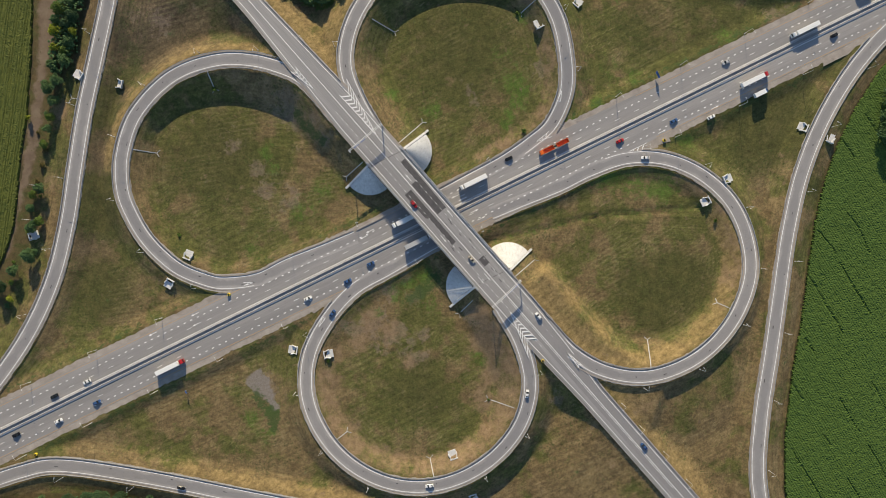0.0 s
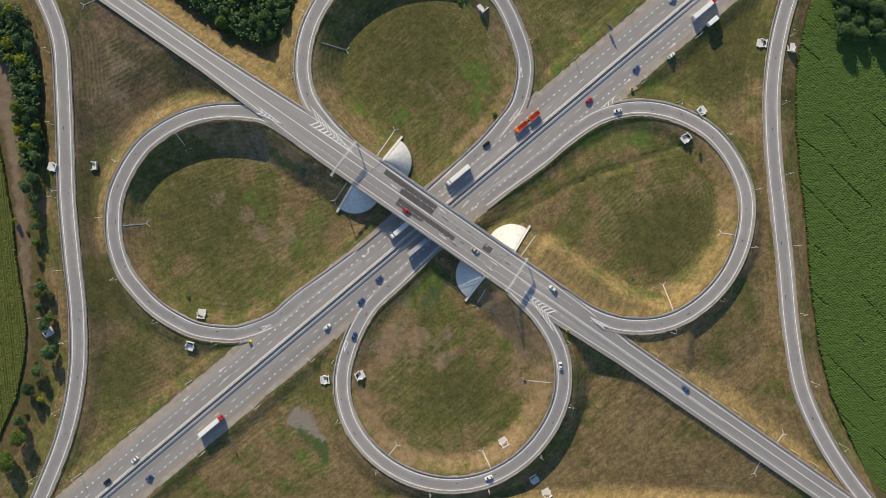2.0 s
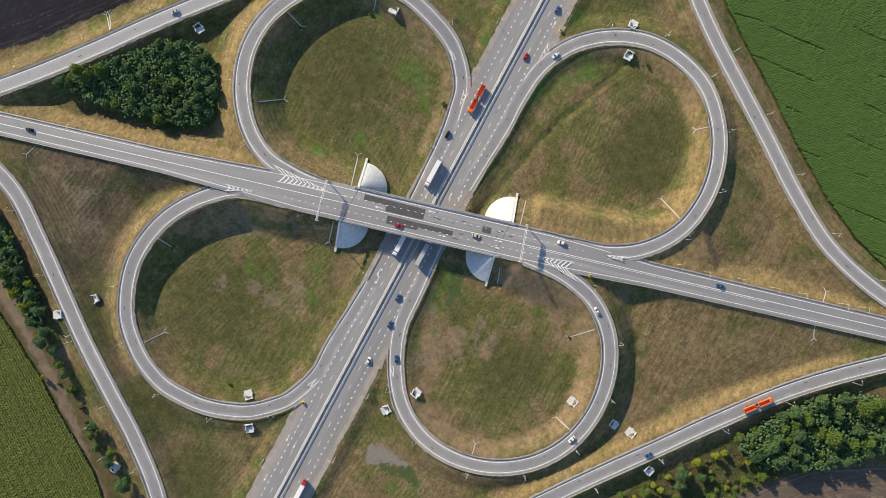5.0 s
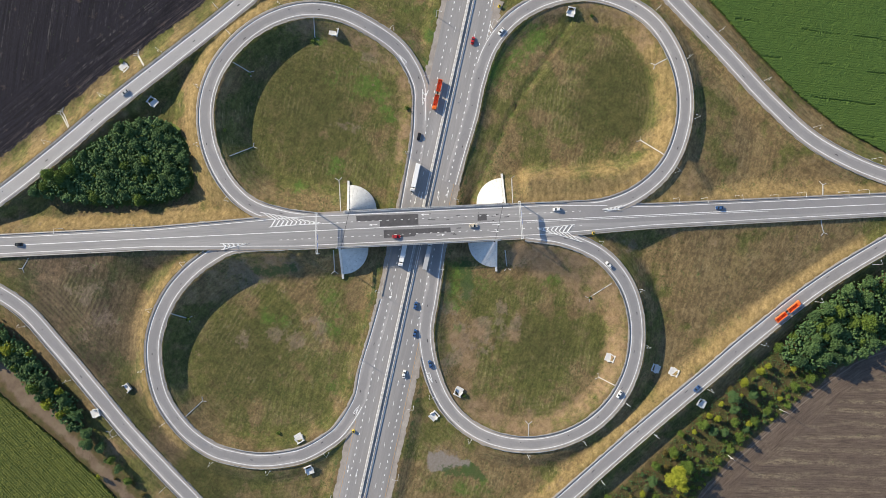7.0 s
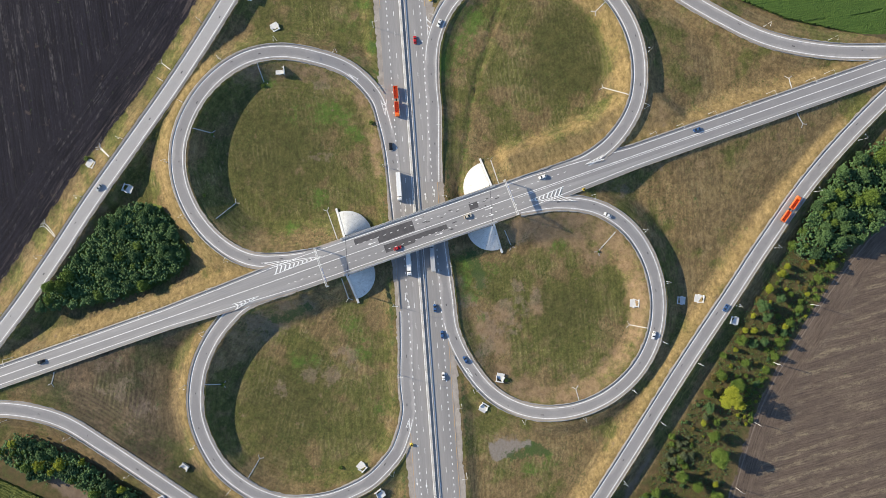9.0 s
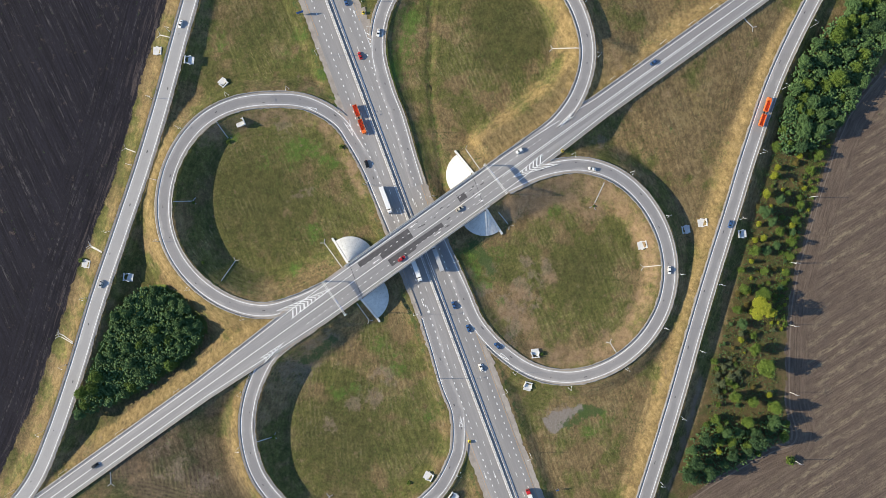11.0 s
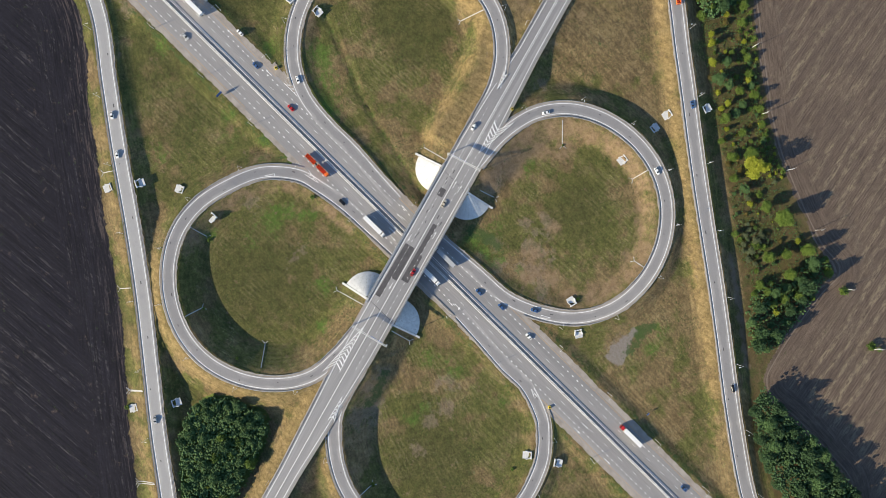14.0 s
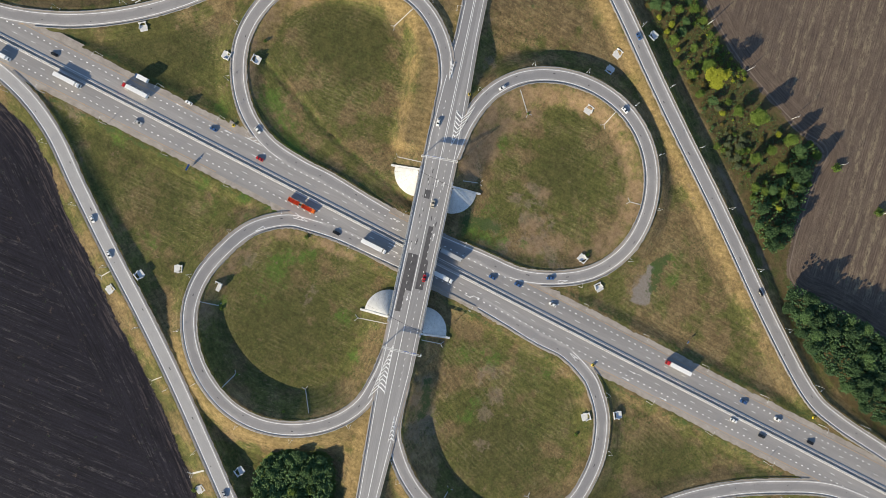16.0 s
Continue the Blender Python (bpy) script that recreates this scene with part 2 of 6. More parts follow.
    g = n.mix(1.0, g, n.ramp(n.noise(0.34, None, 5, 0.7), 0.34, 0.66, 0.76, 1.22), "MULTIPLY")
    g = n.mix(1.0, g, n.ramp(grain, 0.32, 0.68, 0.72, 1.24), "MULTIPLY")

    def crisp(sock):
        return n.ramp(n.math("ADD", sock, n.math("MULTIPLY", edge, 0.6)), 0.42, 0.58)

    # ploughed black soil: furrows, a headland along the road and pale straw in broken lines
    turn = radians(30)
    far = n.ramp(n.math("ADD", n.level("road_gap"), n.ramp(patch, 0.3, 0.7, -8, 8)), 38, 46)
    fur = n.mix(far, n.noise(0.8, comb.outputs[0], 4, 0.7), n.noise(0.8, n.mapped((0.03, 1.0, 1.0), turn), 4, 0.65))
    line = n.mix(far, n.noise(0.55, comb.outputs[0], 5, 0.75), n.noise(0.30, n.mapped((0.035, 1.0, 1.0), turn), 5, 0.72))
    torn = n.ramp(n.noise(0.5, n.mapped((0.3, 1.0, 1.0), turn), 4, 0.75), 0.45, 0.62)
    p = n.mix(n.ramp(fur, 0.36, 0.64), (0.0060, 0.0057, 0.0102), (0.0192, 0.0180, 0.0285))
    p = n.mix(n.ramp(patch, 0.45, 0.7, 0, 0.6), p, (0.0195, 0.0185, 0.0262))
    p = n.mix(n.math("MULTIPLY", n.ramp(line, 0.54, 0.66, 0, 0.8), torn), p, (0.125, 0.115, 0.118))
    p = n.mix(n.ramp(n.noise(0.9, n.mapped((0.3, 1.1, 1.0), turn), 5, 0.75), 0.60, 0.70, 0, 0.5), p, (0.085, 0.075, 0.078))
    streak = n.math("MULTIPLY", n.ramp(fur, 0.53, 0.63, 0, 0.9), n.ramp(n.level("road_gap"), 27, 18))
    p = n.mix(streak, p, (0.088, 0.068, 0.064))
    p = n.mix(n.ramp(fine, 0.45, 0.7, 0, 0.5), p, (0.0050, 0.0046, 0.0064))
    g = n.mix(crisp(za[1]), g, p)
    # brown stubble: pale straw bands in parallel rows, and a worked headland with wheel tracks at its edge
    turn = radians(-53)
    lane = n.across(turn)
    inner = n.ramp(n.math("ADD", n.level("edge_gap"), n.ramp(mid, 0.3, 0.7, -3, 3)), 12, 17)
    comb2 = n.t.nodes.new("ShaderNodeCombineXYZ")
    n.link(n.level("edge_gap"), comb2.inputs[0])
    n.link(n.math("MULTIPLY", sep.outputs[0], 0.08), comb2.inputs[1])
    n.link(n.math("MULTIPLY", sep.outputs[1], 0.08), comb2.inputs[2])
    row = n.mix(inner, n.noise(0.9, comb2.outputs[0], 5, 0.75), n.noise(0.9, n.mapped((0.10, 1.0, 1.0), turn), 6, 0.76))
    bands = n.waves(lane, 7.2, n.noise(0.06, n.mapped((0.3, 1.0, 1.0), turn), 4, 0.6), 4.0)
    fine_rows = n.waves(lane, 1.45, mid, 0.5)
    s = n.mix(n.ramp(row, 0.38, 0.62), (0.086, 0.062, 0.049), (0.165, 0.124, 0.095))
    s = n.mix(n.math("MULTIPLY", n.math("MULTIPLY", n.ramp(fine_rows, 0.55, 1.0), inner), 0.30), s, (0.055, 0.041, 0.035))
    pale0 = n.noise(0.03, n.mapped((0.4, 1.0, 1.0), turn), 4, 0.6)
    crumbs = n.ramp(n.noise(0.55, n.mapped((0.35, 1.0, 1.0), turn), 5, 0.78), 0.42, 0.62)
    straw = n.math("MULTIPLY", n.math("MULTIPLY", n.ramp(bands, 0.45, 0.95), crumbs), n.ramp(inner, 0, 1, 0.15, 1))
    s = n.mix(n.math("MULTIPLY", straw, n.ramp(pale0, 0.36, 0.60, 0.22, 0.95)), s, (0.285, 0.232, 0.152))
    s = n.mix(n.ramp(patch, 0.4, 0.65, 0, 0.4), s, (0.082, 0.063, 0.053))
    pale = n.noise(0.05, None, 6, 0.75)
    s = n.mix(n.math("MULTIPLY", n.ramp(pale, 0.52, 0.66, 0, 0.6), crumbs), s, (0.225, 0.180, 0.125))
    track = n.math("MULTIPLY", n.waves(n.level("edge_gap"), 2.2), n.ramp(n.level("edge_gap"), 6.5, 4.0))
    s = n.mix(n.ramp(track, 0.55, 0.9, 0, 0.7), s, (0.205, 0.165, 0.135))
    s = n.mix(n.ramp(fine, 0.5, 0.75, 0, 0.45), s, (0.048, 0.036, 0.031))
    g = n.mix(crisp(za[2]), g, s)
    # grey stony spots, dark weeds and trodden paths
    stone = n.mix(n.ramp(fine, 0.3, 0.7), (0.165, 0.145, 0.128), (0.275, 0.246, 0.222))
    g = n.mix(n.math("MULTIPLY", mask(ze[0], 0.40, 0.70), 0.85), g, stone)
    weed = n.mix(n.ramp(grain, 0.35, 0.65), (0.030, 0.056, 0.018), (0.072, 0.110, 0.034))
    g = n.mix(n.ramp(n.math("ADD", ze[1], ragged), 0.45, 0.85, 0, 0.85), g, weed)
    trod = n.mix(n.ramp(mid, 0.35, 0.65), (0.150, 0.108, 0.080), (0.240, 0.178, 0.132))
    g = n.mix(n.math("MULTIPLY", mask(ze[2]), 0.8), g, trod)
    soil = n.mix(n.ramp(fine, 0.3, 0.7), (0.045, 0.040, 0.020), (0.100, 0.078, 0.042))
    g = n.mix(crisp(za[0]), g, soil)
    n.bump(n.math("ADD", fine, n.math("MULTIPLY", swath, 0.5)), 0.6, 0.35)
    return n.done(g)


ground_cover = ground_material()


def crop(name, dark, light, lane, turn):
    n = Nodes(name, 0.8)
    row = n.noise(1.1, n.mapped((0.25, 1.3, 1.0), turn), 4, 0.6)
    c = n.mix(n.ramp(row, 0.32, 0.68), dark, light)
    c = n.mix(n.ramp(n.noise(0.05, None, 5), 0.4, 0.65, 0, 0.5), c, lane)
    c = n.mix(n.ramp(n.noise(2.2, None, 3), 0.45, 0.7, 0, 0.55), c, tuple(0.45 * v for v in dark))
    n.bump(n.noise(2.2, None, 3), 0.5, 0.3)
    return n.done(c)


corn_leaf = crop("maize_leaf", (0.042, 0.086, 0.015), (0.078, 0.136, 0.026), (0.066, 0.114, 0.020), radians(-62))
sunflower_leaf = crop("sunflower_leaf", (0.052, 0.074, 0.014), (0.125, 0.138, 0.026), (0.085, 0.10, 0.02), radians(78))


# ---- building helpers ----


def mesh_of(name, verts, faces, material, smooth=False):
    me = bpy.data.meshes.new(name)
    me.from_pydata([tuple(v) for v in verts], [], faces)
    me.materials.append(material)
    if smooth:
        me.polygons.foreach_set("use_smooth", [True] * len(me.polygons))
    me.update()
    return me


def part(name, data, material, parent, label=""):
    """One mesh object under a thing or under a part; data is a bmesh or a finished mesh."""
    if isinstance(data, bmesh.types.BMesh):
        me = bpy.data.meshes.new(name)
        data.to_mesh(me)
        data.free()
        me.materials.append(material)
    else:
        me = data
    ob = new(name, me)
    ob.parent = parent
    if label:
        ob["label"] = label
    return ob


def thing(name, m, label, category, group="", kind=""):
    ob = new(name)
    ob.empty_display_size = 0.5
    ob.matrix_world = m
    return tagged(ob, label, category, group, kind)


def box(bm, size, at, bevel=0.0, turn=None):
    """Adds a bevelled box of that size centred at a place."""
    geom = bmesh.ops.create_cube(bm, size=1.0)["verts"]
    m = Matrix.Translation(at) @ (turn or Matrix.Identity(4)) @ Matrix.Diagonal((*size, 1))
    bmesh.ops.transform(bm, matrix=m, verts=geom)
    if bevel:
        edges = list({e for v in geom for e in v.link_edges})
        bmesh.ops.bevel(bm, geom=edges, offset=bevel, segments=1, affect="EDGES")
    return bm


def tube(bm, a, b, r0, r1, sides=8):
    """Adds a tapered round bar from a to b."""
    a, b = Vector(a), Vector(b)
    m = Matrix.Translation((a + b) / 2) @ (b - a).to_track_quat("Z", "Y").to_matrix().to_4x4()
    bmesh.ops.create_cone(bm, cap_ends=True, segments=sides, radius1=r0, radius2=r1, depth=(b - a).length, matrix=m)
    return bm


# ---- plan of the roads ----
U = np.array([0.6586, -0.7525])       # along the overpass
NRM = np.array([0.7525, 0.6586])      # across it
N0 = 3.5
SKEW = 0.27
S_W, S_E = -42.0, 44.4                # abutments
HD = np.array([math.cos(HWY_TURN), math.sin(HWY_TURN)])
HN = np.array([-HD[1], HD[0]])
H0 = np.array([0.0, 0.15])
DECK_Z, HWY_Z = 10.0, 2.0

OVER_S = [-420, -330, -257, -222, -188, -154, -120, -90, 70, 97, 146, 211, 267, 330, 420]
OVER_ZS = [3.0, 4.0, 5.5, 6.5, 7.8, 9.0, 9.7, 10, 10, 9.7, 8.0, 6.3, 5.0, 4.0, 3.0]
WID_S = [-420, -150, -110, -70, 70, 100, 130, 420]
WID_N = [5.6, 6.0, 7.6, 9.4, 9.4, 8.2, 6.0, 5.6]
WID_P = [5.6, 5.8, 7.6, 9.4, 9.4, 8.2, 7.0, 5.6]


def over_xy(s, n):
    return U * s + NRM * (N0 + n)


def over_z(s):
    return float(np.interp(s, OVER_S, OVER_ZS))


def hwy_xy(s, n):
    return H0 + HD * s + HN * n


CURVES = {
    "loop_nw": [(-30.4, 47.8, 10.0), (-40.9, 65.6, 10.0), (-47.4, 84.2, 9.8), (-44.9, 104.3, 9.6), (-35.1, 123.0, 9.3), (-20.1, 137.3, 9.1), (-1.7, 145.3, 8.5), (19.0, 146.5, 7.8), (39.6, 141.1, 7.1), (56.8, 129.8, 6.3), (68.0, 113.4, 5.4), (73.1, 93.5, 4.6), (73.9, 73.0, 3.1), (66.2, 54.2, 2.1), (54.5, 43.6, 2.0), (40.0, 33.5, 2.0), (21.9, 23.6, 2.0), (4.3, 14.1, 2.0)],
    "loop_sw": [(-51.6, 55.9, 10.0), (-63.5, 70.0, 9.8), (-73.5, 78.9, 9.4), (-85.6, 84.0, 8.9), (-97.5, 87.0, 8.3), (-111.9, 88.0, 7.6), (-125.3, 85.8, 7.0), (-137.0, 81.7, 6.4), (-146.3, 76.0, 5.9), (-155.7, 67.1, 5.5), (-163.7, 56.3, 5.1), (-168.3, 44.7, 4.7), (-170.9, 30.5, 4.4), (-169.9, 15.0, 4.0), (-165.1, 2.5, 3.7), (-158.6, -8.7, 3.4), (-150.1, -18.3, 3.1), (-139.8, -26.6, 2.8), (-126.3, -32.3, 2.4), (-115.1, -34.4, 2.1), (-96.4, -32.0, 2.0), (-80.0, -24.0, 2.0), (-60.9, -16.5, 2.0), (-42.4, -8.8, 2.0)],
    "loop_se": [(36.8, -46.6, 10.0), (47.7, -66.1, 9.8), (53.2, -88.1, 8.9), (49.2, -109.2, 7.8), (36.4, -127.5, 6.6), (17.6, -140.6, 5.8), (-4.0, -146.5, 5.2), (-25.8, -144.2, 4.6), (-45.6, -134.1, 4.2), (-61.0, -117.5, 3.6), (-69.4, -96.6, 2.9), (-68.5, -74.5, 2.2), (-58.6, -54.5, 2.0), (-43.6, -37.8, 2.0), (-25.0, -27.0, 2.0), (-7.3, -16.7, 2.0), (10.1, -6.8, 2.0)],
    "loop_ne": [(32.5, 4.2, 2.0), (51.0, 11.9, 2.0), (70.0, 19.5, 2.0), (87.4, 28.1, 2.0), (107.9, 35.0, 2.0), (129.0, 34.6, 2.4), (149.0, 26.2, 3.0), (165.0, 11.6, 3.7), (173.9, -7.2, 4.3), (176.1, -28.4, 5.2), (169.1, -49.7, 6.1), (155.7, -67.5, 7.0), (137.8, -79.7, 7.8), (116.7, -85.6, 8.5), (95.0, -82.6, 9.2), (76.8, -72.8, 9.5), (62.2, -57.7, 9.9), (49.4, -43.1, 10.0)],
    "ramp_nw": [(290.0, 155.0, 2.0), (234.7, 135.0, 2.0), (194.2, 131.4, 2.6), (153.2, 139.0, 3.2), (112.2, 146.8, 3.6), (71.4, 153.5, 4.1), (30.7, 161.1, 4.7), (-9.7, 170.2, 5.3), (-50.0, 179.5, 5.8), (-90.2, 187.4, 6.1), (-130.4, 196.9, 6.0), (-160.0, 207.0, 5.8), (-190.0, 227.0, 5.2)],
    "ramp_sw": [(-285.0, -127.0, 2.0), (-259.0, -110.0, 2.0), (-238.4, -85.6, 2.0), (-221.1, -59.4, 2.3), (-208.4, -31.2, 2.9), (-200.7, -1.3, 3.4), (-195.9, 29.5, 3.8), (-190.9, 60.3, 3.9), (-184.3, 90.6, 4.0), (-177.8, 121.1, 4.0), (-173.0, 151.0, 4.3), (-178.0, 181.0, 4.9), (-192.0, 211.0, 4.6)],
    "ramp_se": [(-295.0, -162.0, 2.0), (-261.6, -150.5, 2.0), (-228.0, -138.5, 2.2), (-203.7, -134.8, 2.6), (-156.6, -141.5, 3.4), (-108.6, -151.0, 4.2), (-75.3, -157.5, 4.5), (-37.9, -164.2, 4.5), (-2.0, -171.0, 4.5), (36.9, -179.1, 4.5), (68.4, -185.4, 4.5), (115.1, -196.6, 4.5), (160.3, -213.0, 4.6), (190.0, -228.0, 4.5), (215.0, -252.0, 4.2)],
    "ramp_ne": [(290.0, 130.0, 2.0), (262.8, 114.2, 2.0), (238.7, 89.5, 2.2), (219.6, 60.2, 2.9), (205.9, 28.3, 3.6), (197.8, -5.3, 4.0), (192.8, -39.7, 4.0), (188.0, -74.4, 4.0), (182.8, -109.0, 4.0), (181.0, -143.4, 4.0), (187.7, -177.5, 4.0), (200.3, -210.0, 4.0), (212.0, -231.0, 4.3), (228.0, -252.0, 4.0)],
}
HALF = {k: (4.1 if k.startswith("loop") else 4.3) for k in CURVES}


def spline(points, step=2.0):
    """A smooth line through the points, sampled evenly."""
    p = np.array(points, float)
    p = np.vstack([2 * p[0] - p[1], p, 2 * p[-1] - p[-2]])
    out = []
    for i in range(1, len(p) - 2):
        for u in np.linspace(0, 1, 12, endpoint=False):
            a, b, c, d = p[i - 1], p[i], p[i + 1], p[i + 2]
            out.append(0.5 * (2 * b + (c - a) * u + (2 * a - 5 * b + 4 * c - d) * u * u + (3 * b - a - 3 * c + d) * u**3))
    out.append(p[-2])
    out = np.array(out)
    d = np.r_[0, np.cumsum(np.linalg.norm(np.diff(out[:, :2], axis=0), axis=1))]
    q = np.linspace(0, d[-1], max(3, int(d[-1] / step) + 1))
    return np.stack([np.interp(q, d, out[:, k]) for k in range(3)], 1)


LINES = {k: spline(v) for k, v in CURVES.items()}


def sides(line):
    """The unit vectors to the left of a line at each sample."""
    d = np.gradient(line[:, :2], axis=0)
    d /= np.linalg.norm(d, axis=1)[:, None]
    return np.stack([-d[:, 1], d[:, 0]], 1)


# ---- ground ----


def near_line(x, y, line, reach):
    """Distance to a line and its height there, for points in its reach; far ones get 1e9."""
    d, z = np.full(x.shape, 1e9), np.zeros(x.shape)
    ok = (x > line[:, 0].min() - reach) & (x < line[:, 0].max() + reach) & (y > line[:, 1].min() - reach) & (y < line[:, 1].max() + reach)
    idx = np.nonzero(ok.ravel())[0]
    for c in np.array_split(idx, max(1, len(idx) // 20000)):
        px, py = x.ravel()[c], y.ravel()[c]
        dd = (px[:, None] - line[None, :, 0]) ** 2 + (py[:, None] - line[None, :, 1]) ** 2
        k = dd.argmin(1)
        d.ravel()[c] = np.sqrt(dd[np.arange(len(c)), k])
        z.ravel()[c] = line[k, 2]
    return d, z


SLOPE = 1.6
DITCHES = [((152.9, 8.0), (90.8, 2.6), 1.1, 1.0), ((90.8, 2.6), (26.9, -12.3), 1.1, 1.0)]


def ground_z(x, y):
    """Height of the ground: level land, with embankments under the roads."""
    x, y = np.asarray(x, float), np.asarray(y, float)
    h = 0.15 * np.sin(x * 0.021 + 1) * np.cos(y * 0.017)
    cap = np.full(x.shape, 1e9)
    rel = x - H0[0], y - H0[1]
    dn = np.abs(rel[0] * HN[0] + rel[1] * HN[1])
    h = np.maximum(h, HWY_Z - 0.12 - np.maximum(0, dn - 17.6) / 3.4)
    cap = np.where(dn < 15.2, HWY_Z - 0.3, np.where(dn < 17.2, HWY_Z - 0.12, cap))
    s, n = x * U[0] + y * U[1], x * NRM[0] + y * NRM[1] - N0
    half = np.where(n > 0, np.interp(s, WID_S, WID_N), np.interp(s, WID_S, WID_P)) + 1.3
    sk = s - np.clip(n, -10.7, 10.7) * SKEW
    gap = np.minimum(np.maximum(0, sk - S_W), np.maximum(0, S_E - sk))
    side = np.maximum(0, np.abs(n) - half)
    d = np.hypot(side, gap)
    oz = np.interp(s, OVER_S, OVER_ZS)
    h = np.maximum(h, oz - 0.3 - d / SLOPE)
    cap = np.where((side <= 0) & (gap <= 0), np.minimum(cap, oz - 0.3), cap)
    for k, line in LINES.items():
        d, z = near_line(x, y, line, 30)
        h = np.maximum(h, z - 0.16 - np.maximum(0, d - HALF[k] - 1.9) / np.interp(z, [2.2, 5.0], [3.2, SLOPE]))
        cap = np.where(d < HALF[k] + 0.6, np.minimum(cap, z - 0.22), cap)
    d, z = near_line(x, y, LINES["loop_ne"], 40)
    between = np.maximum(0, d - HALF["loop_ne"]) + np.maximum(0, n - half)
    h = np.where((n > 0) & (s > 60) & (d < 40), np.maximum(h, np.minimum(z, oz) - 0.8 - np.maximum(0, between - 28) / 1.6), h)
    # raised land outside the east loop
    d, z = near_line(x, y, LINES["loop_ne"], 45)
    out = (np.hypot(x - 118, y + 28) > 58) & (n > -4) & (x > 90) & (y < 5) & (d < 45)
    h = np.where(out, np.maximum(h, z - 3.4 - np.maximum(0, d - 9) / 8), h)
    # filled ground in the forks between the overpass and the two south loops
    for key, sign in (("loop_se", 1), ("loop_sw", -1)):
        d, z = near_line(x, y, LINES[key], 40)
        fork = np.maximum(0, d - HALF[key]) + side
        far_side = (np.hypot(x + 112, y - 28) > 62) & (np.hypot(x + 8, y + 90) > 60)
        ok = (n < 0) & (sign * s > 58) & (d < 40) & far_side
        h = np.where(ok, np.maximum(h, np.minimum(z, oz) - 0.9 - np.maximum(0, fork - 10) / 2.4 - np.maximum(0, sign * s - 88) / 3), h)
    # raised land beside the south side of the overpass, east and west of the bridge
    for key, begin, sign, start in (("loop_se", 70, 1, 12), ("loop_sw", 95, -1, 8)):
        d, z = near_line(x, y, LINES[key], 48)
        fade = np.clip((np.minimum(d, 48) - start) / 30, 0, 1) * np.clip((sign * s - begin) / 30, 0, 1)
        ok = (n < 0) & (sign * s < 300) & (np.hypot(x + 112, y - 28) > 66) & (np.hypot(x + 8, y + 90) > 64)
        h = np.where(ok, np.maximum(h, (oz - 1.1 - side / 9) * fade), h)
    for (ax, ay), (bx, by), wide, deep in DITCHES:
        px, py, vx, vy = x - ax, y - ay, bx - ax, by - ay
        t = np.clip((px * vx + py * vy) / (vx * vx + vy * vy), 0, 1)
        h = h - deep * np.clip(1.4 - np.hypot(px - t * vx, py - t * vy) / wide, 0, 1)
    return np.minimum(h, cap)


def road_z(x, y):
    """Height of the road surface over a place."""
    best = (1e9, HWY_Z)
    for k, line in LINES.items():
        d = np.hypot(line[:, 0] - x, line[:, 1] - y)
        i = int(d.argmin())
        if d[i] < best[0]:
            best = (d[i], line[i, 2])
    return best[1]


def inside(x, y, poly):
    """Whether points lie inside a polygon."""
    x, y = np.asarray(x, float), np.asarray(y, float)
    hit = np.zeros(x.shape, bool)
    for (ax, ay), (bx, by) in zip(poly, poly[1:] + poly[:1]):
        cross = (ay > y) != (by > y)
        with np.errstate(divide="ignore", invalid="ignore"):
            hit ^= cross & (x < (bx - ax) * (y - ay) / (by - ay) + ax)
    return hit


FIELD_CORN = [(212, -235), (203, -184), (197, -150), (197, -122), (201, -85), (206, -58), (210, -26), (214, 0), (219, 22), (226, 42), (236, 63), (250, 85), (293, 130), (900, 600), (900, -700), (400, -700)]
FIELD_PLOUGH = [(290, 165), (221, 147), (201, 142.5), (172, 145.5), (148, 155), (118, 160), (90, 167), (55, 173), (19, 179.5), (-36, 195), (-81, 205), (-120, 214.5), (-180, 236), (-260, 275), (-600, 700), (300, 900), (900, 500)]
FIELD_STUBBLE = [(230, -330), (117, -253.0), (90, -239.5), (64, -232.8), (41, -228.1), (0, -220.6), (-30, -220.0), (-73, -224.0), (-93, -230.0), (-101, -217), (-114, -197), (-131, -175), (-140, -167), (-153, -166), (-172, -177), (-210, -194), (-300, -230), (-500, -600), (300, -700)]
FIELD_SUN = [(-216, 210), (-220, 122), (-221, 90), (-223.5, 56), (-227, 35), (-228.8, 12), (-230.8, -4), (-235.7, -19), (-245.8, -39.7), (-260.5, -59), (-330, -110), (-700, -100), (-700, 400), (-260, 330)]

# places where the grass is dry, bare or lush: x, y, reach, amount
DRY = [(95, -150, 26, 0.45), (130, -135, 28, 0.45), (150, -100, 20, 0.4), (70, -170, 22, 0.4), (-45, 122, 9, 0.9), (-60, 108, 9, 0.9), (62, -28, 8, 0.6), (75, -45, 10, 0.7), (92, -60, 10, 0.8), (-100, -143, 9, 0.5)]
